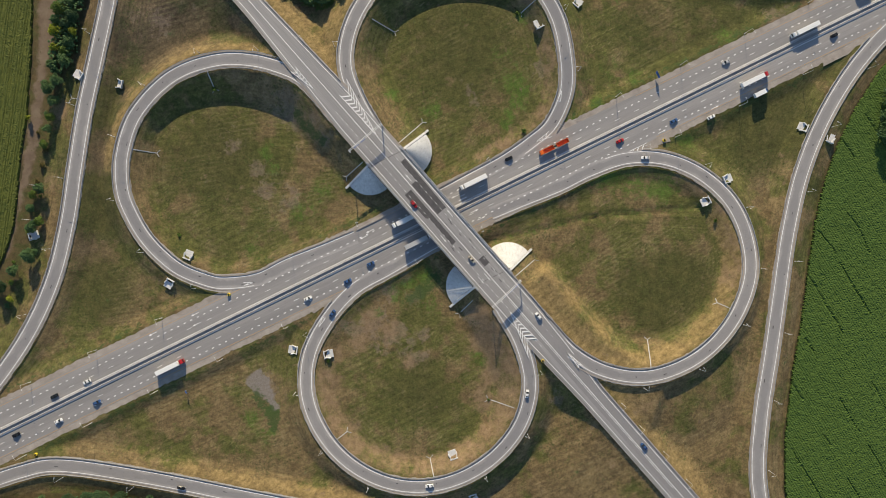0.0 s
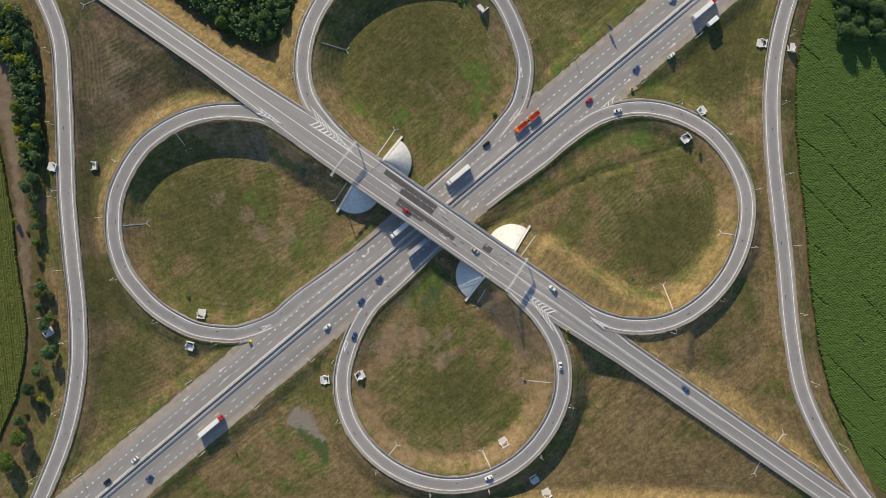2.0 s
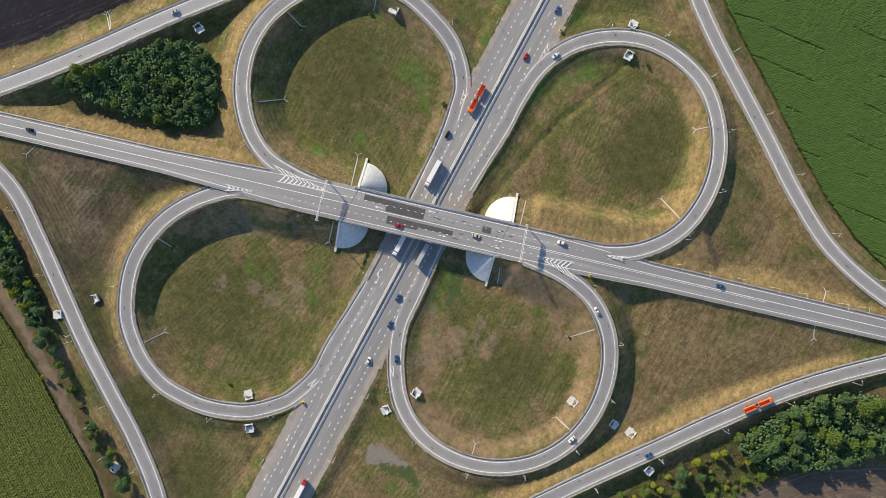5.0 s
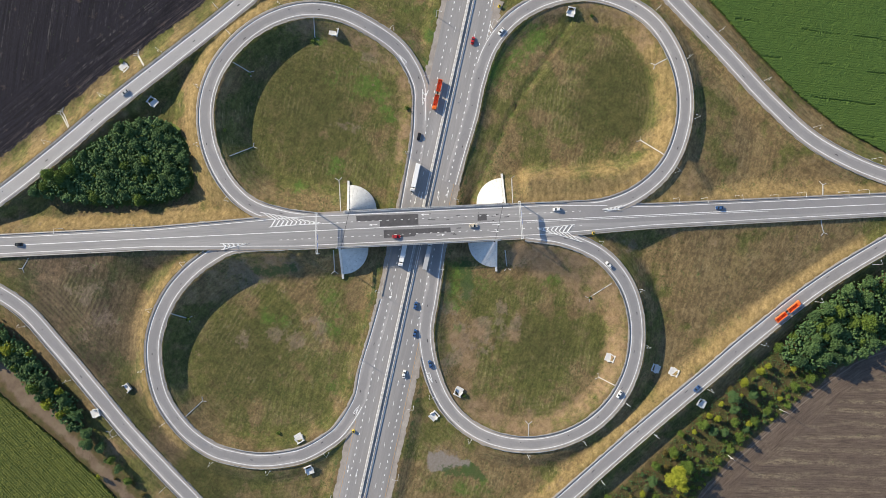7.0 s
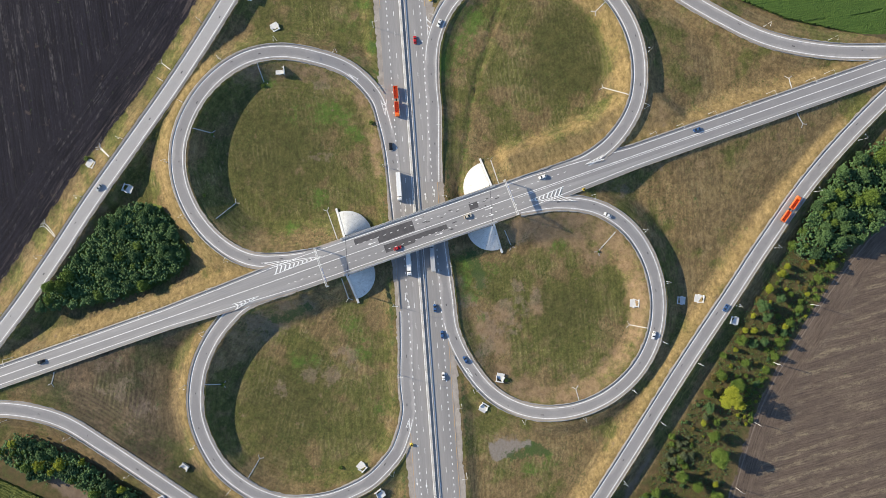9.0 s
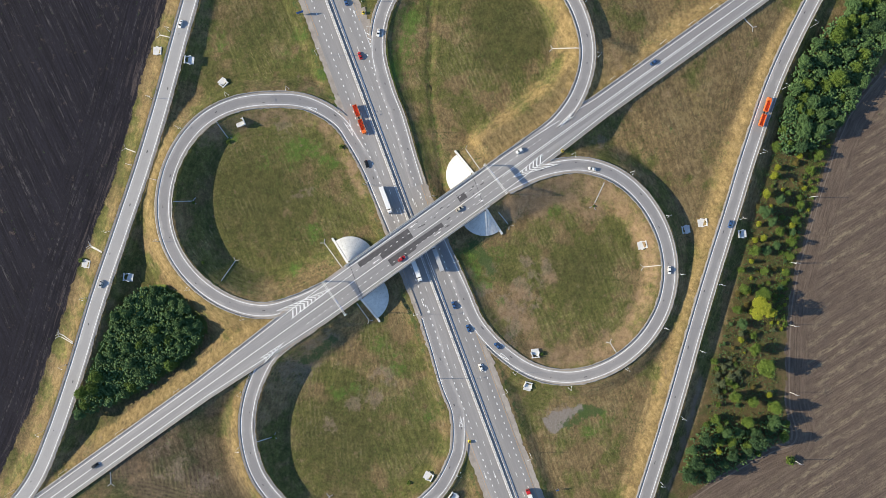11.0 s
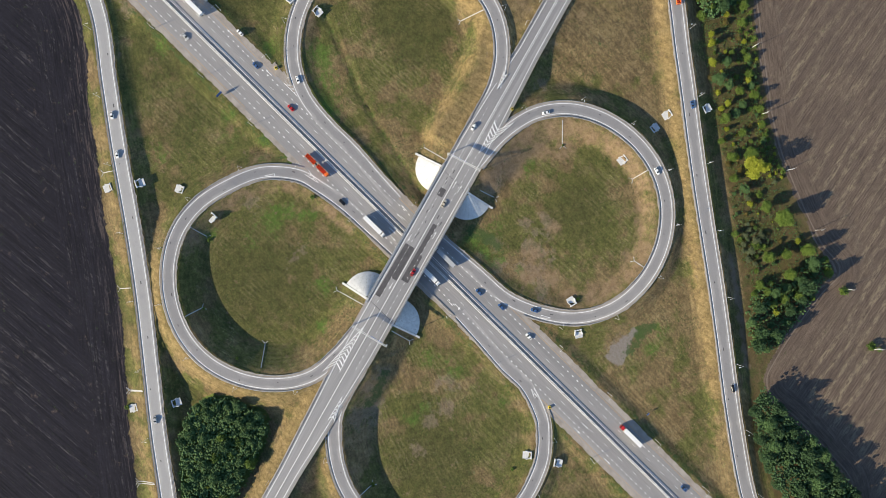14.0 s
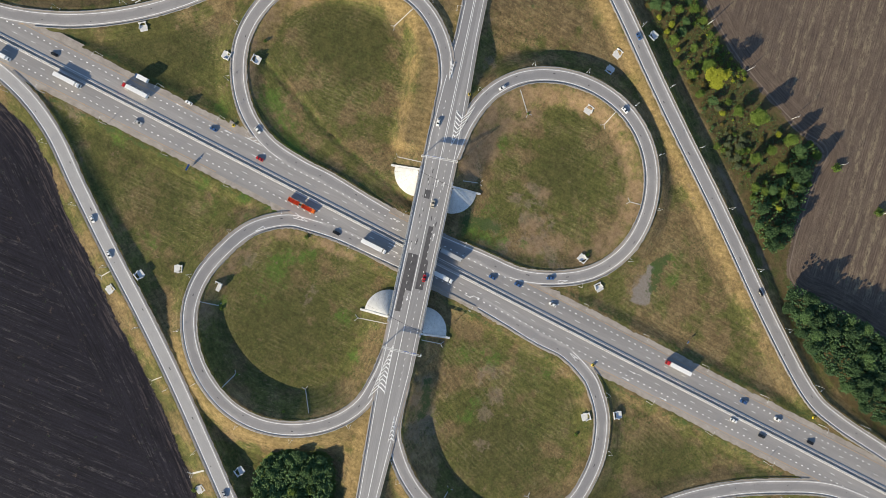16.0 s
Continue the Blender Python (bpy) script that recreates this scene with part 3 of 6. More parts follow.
# banks of dry grass, their gold partly painted-in direct sun, and earth banks: road, from and to along it, side, from
# and to metres off it, amount
DRY_SUNLIT_BANKS = [("ramp_se", 0.04, 0.3, -1, 5, 11, 0.8), ("loop_nw", 0.1, 0.5, 1, 4, 13, 0.8), ("loop_ne", 0.42, 0.98, -1, 4, 15, 0.85), ("ramp_se", 0.3, 0.86, 1, 4, 12, 0.75), ("loop_sw", 0.12, 0.5, -1, 4, 10, 0.7), ("ramp_se", 0.06, 0.3, 1, 4, 9, 0.4), ("ramp_ne", 0.45, 0.9, -1, 4, 8, 0.25), ("ramp_nw", 0.3, 0.95, -1, 5, 11, 0.4)]
EARTH_BANKS = [("loop_nw", 0.52, 0.92, -1, 4, 13, 0.5), ("loop_se", 0.06, 0.72, -1, 4, 17, 0.62), ("loop_ne", 0.3, 0.6, -1, 4, 10, 0.45), ("loop_sw", 0.02, 0.2, 1, 5, 20, 0.4)]
# north banks of the overpass: dry grass, gold partly painted for direct sun
DRY_SUNLIT_OVER = [(-225, -82, 6, 17, 0.9), (55, 150, 8, 24, 0.8), (110, 280, 6, 15, 0.7), (-330, -225, 6, 13, 0.6)]
BARE = [(33, -73, 8, 0.85), (30, -61, 8, 0.85), (32, -86, 8, 0.85), (26, -68, 8, 0.85), (26, -52, 8, 0.85), (29, -99, 8, 0.85), (-35, -55, 7, 0.7), (-22, -62, 8, 0.7), (-40, -68, 7, 0.7), (-14, -78, 6, 0.6), (44, -84, 8, 0.7), (40, -105, 9, 0.7), (28, -122, 8, 0.6), (10, -135, 8, 0.6), (168, -10, 7, 0.6), (166, -30, 7, 0.6), (190, 105, 8, 0.8), (178, 97, 6, 0.6), (-205, 60, 6, 0.7)]
BARE2 = [(-207, 90, 6, 0.8), (-212, 20, 6, 0.7), (-40, 84, 5, 0.4), (-150, 150, 12, 0.35), (-165, 120, 12, 0.35), (10, 78, 5, 0.4), (-90, 55, 8, 0.3), (20, -210, 12, 0.5), (-30, -205, 10, 0.4), (60, 93, 5, 0.4), (100, -130, 15, 0.3), (120, -100, 14, 0.3)]
LUSH_NORTH = [(49.7, 72.5, 5, 1.1), (47.6, 65.8, 5, 1.1), (42.8, 60.3, 4, 1.0), (40.4, 54.6, 4, 1.0), (49.4, 113.6, 4, 1.0), (-22.4, 69.5, 5, 0.9), (129.5, 18.3, 7, 1.1), (122.4, 18.4, 7, 1.0), (163.3, 102.9, 6, 0.9), (103.1, 126.5, 7, 0.7), (76.2, 55.9, 5, 0.9), (112.5, 78.6, 6, 0.8), (91.1, 64.9, 6, 0.9), (142.1, 45.3, 6, 0.9), (-92.7, 37.9, 5, 0.9), (-88.3, 29.8, 5, 0.8), (-62, 18, 6, 0.8), (0, 62, 7, 0.8), (98, 25, 10, 0.9), (112, 20, 9, 0.8), (45, 78, 10, 0.8), (38, 92, 7, 0.5), (125, 52, 8, 0.8), (80, 70, 7, 0.7), (155, 20, 6, 0.7), (100, 85, 10, 0.4)]
LUSH_SOUTH = [(-4.1, -31.9, 6, 1.1), (-11.5, -34.9, 4, 1.1), (-20.9, -42.9, 3, 1.1), (-30.3, -50.8, 3, 1.1), (28, -77.3, 6, 0.8), (25.3, -71.5, 6, 0.8), (-89.2, -104.3, 5, 1.1), (-89.9, -117.7, 3.5, 1.0), (-75, 5, 6, 0.8), (-100, -110, 6, 0.9), (-92, -118, 6, 0.7), (-75, -30, 7, 0.7), (-100, -15, 7, 0.6), (-20, -35, 9, 0.7), (0, -45, 8, 0.6), (-70, 8, 8, 0.5)]


# stony spots, weeds and paths: polygons
STONY = [[(-103, -86), (-95, -82), (-91, -88), (-87, -99), (-91, -101), (-97, -97), (-103, -92)], [(-91, -101), (-86, -99), (-84, -104), (-89, -106)]]
WEEDY = [[(-99, -92), (-94, -97), (-90, -102), (-85, -104), (-84, -110), (-88, -120), (-94, -108), (-100, -99)], [(-72, 62), (-66, 52), (-58, 46), (-60, 40), (-70, 48), (-78, 60)], [(-12, -40), (-4, -30), (6, -28), (4, -36), (-6, -44), (-22, -48)]]
TRODDEN = [[(-211, 145), (-205, 142), (-209, 109), (-213, 87), (-215, 68), (-218, 43), (-229, 3), (-234, -21), (-238, -20), (-226, 32), (-222, 60), (-218, 85), (-219, 114)], [(-62, -171), (-100, -164.5), (-130, -158), (-131, -161), (-100, -168.5), (-62, -175)]]
GREENER = [(15, 95, 46, 0.55), (-112, 28, 46, 0.45), (-8, -92, 40, 0.38), (118, -28, 44, 0.5), (165, 85, 46, 0.7), (125, 105, 36, 0.4)]
BROWNER = [(-30, -60, 18, 0.35), (-70, -140, 36, 0.45), (-40, -160, 26, 0.5), (26, -70, 14, 0.4), (-100, -120, 40, 0.4), (90, -150, 34, 0.8), (60, -165, 26, 0.7), (130, -150, 34, 0.8), (160, -120, 26, 0.7), (125, -110, 22, 0.6), (80, -125, 24, 0.6), (-150, 130, 40, 0.45), (-165, 100, 35, 0.5), (-185, 40, 30, 0.35), (-190, -10, 30, 0.3), (0, 165, 30, 0.2), (115, -135, 45, 0.4), (150, -110, 30, 0.3), (-120, -110, 45, 0.25), (60, -130, 30, 0.2), (-60, 130, 30, 0.3)]
ROUGH = [(180, -262), (150, -224), (122, -210), (66, -199), (0, -190), (-90, -172), (-135, -158), (-205, -150), (-260, -155), (-260, -178), (-172, -177), (-140, -166), (-100, -217), (-93, -231), (-30, -224), (41, -233), (117, -257)]
WOOD_S_FLOOR = [(-143, -163), (-150, -155), (-182, -150.5), (-252, -160), (-270, -185), (-235, -200), (-186, -182)]
GREEN_EDGE = [(84, -230), (64, -224), (41, -219), (9, -214), (-30, -211), (-73, -215), (-88, -219), (-91, -227), (-73, -223), (-30, -219), (9, -219), (41, -227), (64, -232), (84, -237)]
WOOD_FLOOR = [(-114, 182), (-96, 182), (-75, 176), (-55, 169.5), (-42, 158), (-38, 146), (-43, 132), (-59, 117), (-72, 119), (-97, 145), (-110, 166)]
ROUGH_W = [(-222, 200), (-200, 170), (-191, 120), (-203, 80), (-212, 60), (-216, 10), (-232, -40), (-262, -80), (-262, -40), (-236, -5), (-222, 80)]


OLIVE = [(-186, 10, 20, 1.1), (-183, -38, 22, 0.9), (-184, 62, 16, 0.9), (-196, 100, 14, 0.7), (184, 43, 18, 1.1), (188, 62, 26, 1.2), (200, 50, 20, 1.1), (175, 75, 24, 1.1), (190, 85, 30, 1.0), (165, 95, 26, 0.9), (215, 95, 22, 0.9), (214, 20, 12, 0.6), (18, 95, 42, 0.75), (20, 165, 30, 0.6), (175, 92, 20, 0.7), (185, 70, 18, 0.6), (160, 65, 22, 0.6), (120, 110, 26, 0.6), (150, 118, 22, 0.6), (85, 125, 16, 0.5), (-118, 35, 32, 0.8), (-140, 30, 22, 0.7), (-95, 30, 20, 0.6), (118, -38, 20, 1.0), (138, -34, 22, 1.0), (126, -50, 16, 1.0), (-8, -95, 24, 0.7), (10, 95, 22, 0.5)]
DULL = [(-188, 30, 16, 0.7), (-190, -10, 16, 0.6), (-165, 105, 26, 1.0), (-150, 120, 26, 1.0), (-135, 135, 22, 1.0), (-125, 150, 22, 0.9), (-150, 150, 20, 1.0), (-160, 135, 22, 1.0), (-180, 70, 14, 0.8), (-183, 45, 10, 0.7), (-186, 15, 9, 0.6), (-110, 115, 18, 0.7), (-88, 125, 14, 0.6)]
WORN = [(-24.8, -40.5, 6, 1.2), (-10.6, -41, 6, 1.1), (-19.6, -61.9, 6, 1.2), (-12.6, -68.2, 5, 1.1), (-5.7, -64.6, 5, 1.0), (-16.1, -31.6, 5, 1.0), (-98, 27, 6, 1.0), (-32, -58, 12, 0.9), (-22, -68, 11, 0.8), (-45, -62, 10, 0.8), (-8, -74, 9, 0.7), (-92, 20, 10, 0.8), (-80, 12, 8, 0.9), (-110, 45, 9, 0.6), (-95, -92, 9, 1.0), (-60, 50, 10, 0.9), (-80, 62, 12, 0.9), (60, 84, 9, 0.6), (20, 70, 9, 0.6), (-140, 128, 18, 0.6), (-155, 112, 14, 0.6), (35, -60, 10, 0.9), (22, -52, 8, 0.8), (195, 115, 10, 1.0), (70, -95, 10, 0.5)]


def blobs(x, y, rows):
    m = np.zeros(x.shape)
    for bx, by, r, a in rows:
        m = np.maximum(m, a * np.exp(-(((x - bx) ** 2 + (y - by) ** 2) / (r * r)) ** 1.3))
    return m


def bank(x, y, rows):
    """Amount of a cover on strips beside the side roads."""
    m = np.zeros(x.shape)
    for key, f0, f1, side, d0, d1, amount in rows:
        line = LINES[key]
        a, b = int(f0 * (len(line) - 1)), int(f1 * (len(line) - 1))
        off = line.copy()
        off[:, :2] += sides(line) * side * (d0 + d1) / 2
        d, _ = near_line(x, y, off[a:b], 30)
        m = np.maximum(m, amount * np.clip(1.5 - d / ((d1 - d0) / 2), 0, 1))
    return m


def bank_over(x, y):
    s, n = x * U[0] + y * U[1], x * NRM[0] + y * NRM[1] - N0
    m = np.zeros(x.shape)
    for s0, s1, n0, n1, amount in DRY_SUNLIT_OVER:
        k = np.clip((s - s0) / 10, 0, 1) * np.clip((s1 - s) / 10, 0, 1) * np.clip((n - n0) / 1.5, 0, 1) * np.clip((n1 - n) / 4, 0, 1)
        m = np.maximum(m, amount * k)
    return m


def build_ground():
    fine = np.arange(-300, 300.1, 2.0)
    far = 300 + np.cumsum(np.geomspace(4, 420, 24))
    axis = np.r_[-far[::-1], fine, far]
    gx, gy = np.meshgrid(axis, axis)
    gz = ground_z(gx, gy)
    k = len(axis)
    verts = np.stack([gx.ravel(), gy.ravel(), gz.ravel()], 1)
    i = np.arange(k * k).reshape(k, k)
    faces = np.stack([i[:-1, :-1], i[:-1, 1:], i[1:, 1:], i[1:, :-1]], -1).reshape(-1, 4)
    me = bpy.data.meshes.new("ground")
    me.from_pydata(verts.tolist(), [], faces.tolist())
    me.polygons.foreach_set("use_smooth", [True] * len(me.polygons))
    me.materials.append(ground_cover)
    x, y = verts[:, 0], verts[:, 1]
    field = np.zeros((len(verts), 4), np.float32)
    for ox in (-1.6, 0, 1.6):
        for oy in (-1.6, 0, 1.6):
            field[:, 0] += (inside(x + ox, y + oy, FIELD_CORN) | inside(x + ox, y + oy, FIELD_SUN)) / 9
            field[:, 1] += inside(x + ox, y + oy, FIELD_PLOUGH) / 9
            field[:, 2] += inside(x + ox, y + oy, FIELD_STUBBLE) / 9
    tint = np.zeros((len(verts), 4), np.float32)
    tint[:, 0] = blobs(x, y, GREENER)
    tint[:, 1] = np.maximum(inside(x, y, ROUGH), inside(x, y, ROUGH_W)) | inside(x, y, WOOD_S_FLOOR)
    tint[:, 2] = blobs(x, y, BROWNER)
    gap = np.full(x.shape, 60.0)
    for line in LINES.values():
        gap = np.minimum(gap, near_line(x, y, line, 60)[0])
    a = me.attributes.new("road_gap", "FLOAT", "POINT")
    a.data.foreach_set("value", gap.astype(np.float32))
    cover = np.zeros((len(verts), 4), np.float32)
    cover[:, 0] = np.maximum(np.maximum(blobs(x, y, DRY), bank(x, y, DRY_SUNLIT_BANKS)), bank_over(x, y))
    cover[:, 1] = np.maximum(np.maximum(blobs(x, y, BARE), blobs(x, y, BARE2)), bank(x, y, EARTH_BANKS))
    cover[:, 2] = np.maximum(blobs(x, y, LUSH_NORTH + LUSH_SOUTH), 1.2 * (inside(x, y, WOOD_FLOOR) | inside(x, y, WOOD_S_FLOOR) | inside(x, y, GREEN_EDGE)))
    ditch = np.zeros(x.shape)
    for (ax, ay), (bx, by), wide, deep in DITCHES:
        vx, vy = bx - ax, by - ay
        t = np.clip(((x - ax) * vx + (y - ay) * vy) / (vx * vx + vy * vy), 0, 1)
        ditch = np.maximum(ditch, np.clip(1.6 - np.hypot(x - ax - t * vx, y - ay - t * vy) / 2.2, 0, 1))
    cover[:, 2] = np.maximum(cover[:, 2], 0.4 * ditch)
    spot = np.zeros((len(verts), 4), np.float32)
    for ox in (-1, 1):
        for oy in (-1, 1):
            for k, polys in enumerate((STONY, WEEDY, TRODDEN)):
                for poly in polys:
                    spot[:, k] += inside(x + ox, y + oy, poly) / 4
    along = np.abs((x - H0[0]) * HN[0] + (y - H0[1]) * HN[1])
    spot[:, 1] = np.maximum(spot[:, 1], 0.75 * np.clip(1 - np.abs(along - 19.0) / 2.6, 0, 1) * (gap > 7))
    closed = spline([(*p, 0.0) for p in FIELD_STUBBLE], 1.0)
    edge = np.minimum(near_line(x, y, closed, 40)[0], 40.0)
    a = me.attributes.new("edge_gap", "FLOAT", "POINT")
    a.data.foreach_set("value", edge.astype(np.float32))
    wear = np.zeros((len(verts), 4), np.float32)
    wear[:, 2] = blobs(x, y, OLIVE)
    wear[:, 0], wear[:, 1] = blobs(x, y, DULL), blobs(x, y, WORN)
    for name, data in (("field", field), ("cover", cover), ("tint", tint), ("wear", wear), ("spot", spot)):
        a = me.color_attributes.new(name, "FLOAT_COLOR", "POINT")
        a.data.foreach_set("color", data.ravel())
    tagged(new("ground", me), "mown dry grass and farm soil with road embankments", "ground", kind="structure")


build_ground()


# ---- roads ----


def ribbon(name, left, right, material, drop=0.5, kind_curve=None):
    """A paved strip between two rows of 3D points, with a skirt down each side."""
    left, right = np.asarray(left, float), np.asarray(right, float)
    n = len(left)
    low = np.array([0, 0, drop])
    verts = np.vstack([left, right, left - low, right - low])
    faces = []
    for i in range(n - 1):
        faces.append((i, n + i, n + i + 1, i + 1))
        faces.append((2 * n + i, i, i + 1, 2 * n + i + 1))
        faces.append((n + i, 3 * n + i, 3 * n + i + 1, n + i + 1))
    return mesh_of(name, verts, faces, material)


def strip(name, line, a, b, material, lift=0.0, drop=0.5):
    """A ribbon along a sampled line, from offset a to b to its left."""
    sd = sides(line)
    up = np.array([0, 0, lift])
    lo = np.c_[line[:, :2] + sd * a, line[:, 2]] + up
    hi = np.c_[line[:, :2] + sd * b, line[:, 2]] + up
    return ribbon(name, hi, lo, material, drop)


def ragged(name, line, a, b, material, lift, drop, wild, seed):
    """A shoulder whose two edges wander where grass has grown over them."""
    r = np.random.RandomState(seed)
    sd = sides(line)
    push = []
    for _ in range(2):
        w = r.normal(0, 1, len(line) + 8)
        push.append(wild * (np.convolve(w, np.ones(9) / 3.0, "valid") * 0.3 + r.normal(0, 0.6, len(line))))
    up = np.array([0, 0, lift])
    lo = np.c_[line[:, :2] + sd * (a - push[0][:, None]), line[:, 2]] + up
    hi = np.c_[line[:, :2] + sd * (b + push[1][:, None]), line[:, 2]] + up
    return ribbon(name, hi, lo, material, drop)


def paved(name, line, a, b, material, lift, drop=0.3):
    """A paved strip of several columns that carries how far across it each point lies."""
    sd = sides(line)
    cols = np.linspace(a, b, 9)
    mid, half = (a + b) / 2, (b - a) / 2
    pts = np.stack([np.c_[line[:, :2] + sd * c, line[:, 2] + lift] for c in cols], 1)
    low = pts[:, [0, -1]] - (0, 0, drop)
    grid = np.concatenate([low[:, :1], pts, low[:, 1:]], 1)
    r, k = grid.shape[:2]
    i = np.arange(r * k).reshape(r, k)
    f = np.stack([i[:-1, :-1], i[1:, :-1], i[1:, 1:], i[:-1, 1:]], -1).reshape(-1, 4)[:, ::-1]
    me = mesh_of(name, grid.reshape(-1, 3).tolist(), f.tolist(), material)
    at = me.attributes.new("across", "FLOAT", "POINT")
    w = np.abs(np.r_[a, cols, b] - mid) / half
    at.data.foreach_set("value", np.tile(w, r).astype(np.float32))
    return me


def flat_patch(name, corners, z, material):
    """A thin slab with the given outline, seen from above anticlockwise."""
    n = len(corners)
    v = [(x, y, z) for x, y in corners] + [(x, y, z - 0.012) for x, y in corners]
    f = [tuple(range(n))] + [(i, i + n, (i + 1) % n + n, (i + 1) % n) for i in range(n)]
    me = mesh_of(name, v, f, material)
    bm = bmesh.new()
    bm.from_mesh(me)
    bmesh.ops.recalc_face_normals(bm, faces=bm.faces)
    bm.to_mesh(me)
    bm.free()
    return me


DASH = mesh_of("dash", [(-1.5, -0.11, 0), (1.5, -0.11, 0), (1.5, 0.11, 0), (-1.5, 0.11, 0)], [(0, 1, 2, 3)], paint)
BLOCK = mesh_of("block_dash", [(-0.6, -0.24, 0), (0.6, -0.24, 0), (0.6, 0.24, 0), (-0.6, 0.24, 0)], [(0, 1, 2, 3)], paint)


SHORT = mesh_of("block_dash", [(-0.6, -0.13, 0), (0.6, -0.13, 0), (0.6, 0.13, 0), (-0.6, 0.13, 0)], [(0, 1, 2, 3)], paint)


def lay(name, me, parent, x, y, z, turn):
    ob = new(name, me)
    ob.parent = parent
    ob.matrix_basis = Matrix.Translation((x, y, z)) @ Matrix.Rotation(turn, 4, "Z")
    return ob


def chevrons(parent, a, b, tip, z, count, width=0.7):
    """V stripes in a gore whose wide end lies between a and b."""
    a, b, tip = (np.array(p, float) for p in (a, b, tip))
    for i in range(count):
        f = (i + 0.35) / count
        p, q = tip + (a - tip) * f, tip + (b - tip) * f
        mid = (p + q) / 2
        ahead = (tip - (a + b) / 2) / np.linalg.norm(tip - (a + b) / 2)
        nose = mid + ahead * np.linalg.norm(p - q) * 0.5
        for end in (p, q):
            w = ahead * width
            me = flat_patch("chevron_stripe", [end, nose, nose - w, end - w], z, paint)
            part("chevron_stripe", me, paint, parent)
    for end in (a, b):
        d = (tip - end) / np.linalg.norm(tip - end)
        c = np.array([-d[1], d[0]]) * 0.15
        part("gore_line", flat_patch("gore_line", [end - c, tip - c, tip + c, end + c], z, paint), paint, parent)


ARROW = mesh_of("lane_arrow", [(-2.4, -0.14, 0), (0.8, -0.14, 0), (0.8, -0.55, 0), (2.4, 0, 0), (0.8, 0.55, 0), (0.8, 0.14, 0), (-2.4, 0.14, 0)], [(0, 1, 5, 6), (2, 3, 4, 5, 1)], paint)


APRONS = [
    [(-51.1, -40.1), (-65.6, -51.1), (-67.8, -49.9), (-73.4, -52.2), (-78.9, -54.8), (-79.7, -52.5), (-66.3, -46.1)],
    [(66.9, 50.8), (70.6, 56.8), (72.2, 55.6), (76.8, 56.9), (78.9, 53.6), (70.5, 49.4), (64.5, 47.3)],
    [(113.0, 39.9), (123.5, 40.6), (125.8, 39.4), (125.6, 42.5), (132.6, 44.6), (131.2, 47.2), (119.7, 44.1)],
    [(255.1, 116.7), (248.8, 112.5), (233.5, 99.5), (218.5, 90.3), (218.2, 86.5), (227.3, 91.1), (232.1, 93.2), (243.0, 104.6)],
    [(231.8, 126.1), (219.6, 126.3), (214.6, 125.1), (211.6, 122.1), (223.0, 123.7)],
    [(-100.1, -32.6), (-107.2, -34.2), (-113.2, -35.9), (-117.7, -36.9), (-117.1, -42.3), (-108.0, -38.0)],
]
GIVE_WAY = [((-60.4, -53.5), (-63.0, -58.6)), ((70.0, 66.6), (71.4, 72.2))]


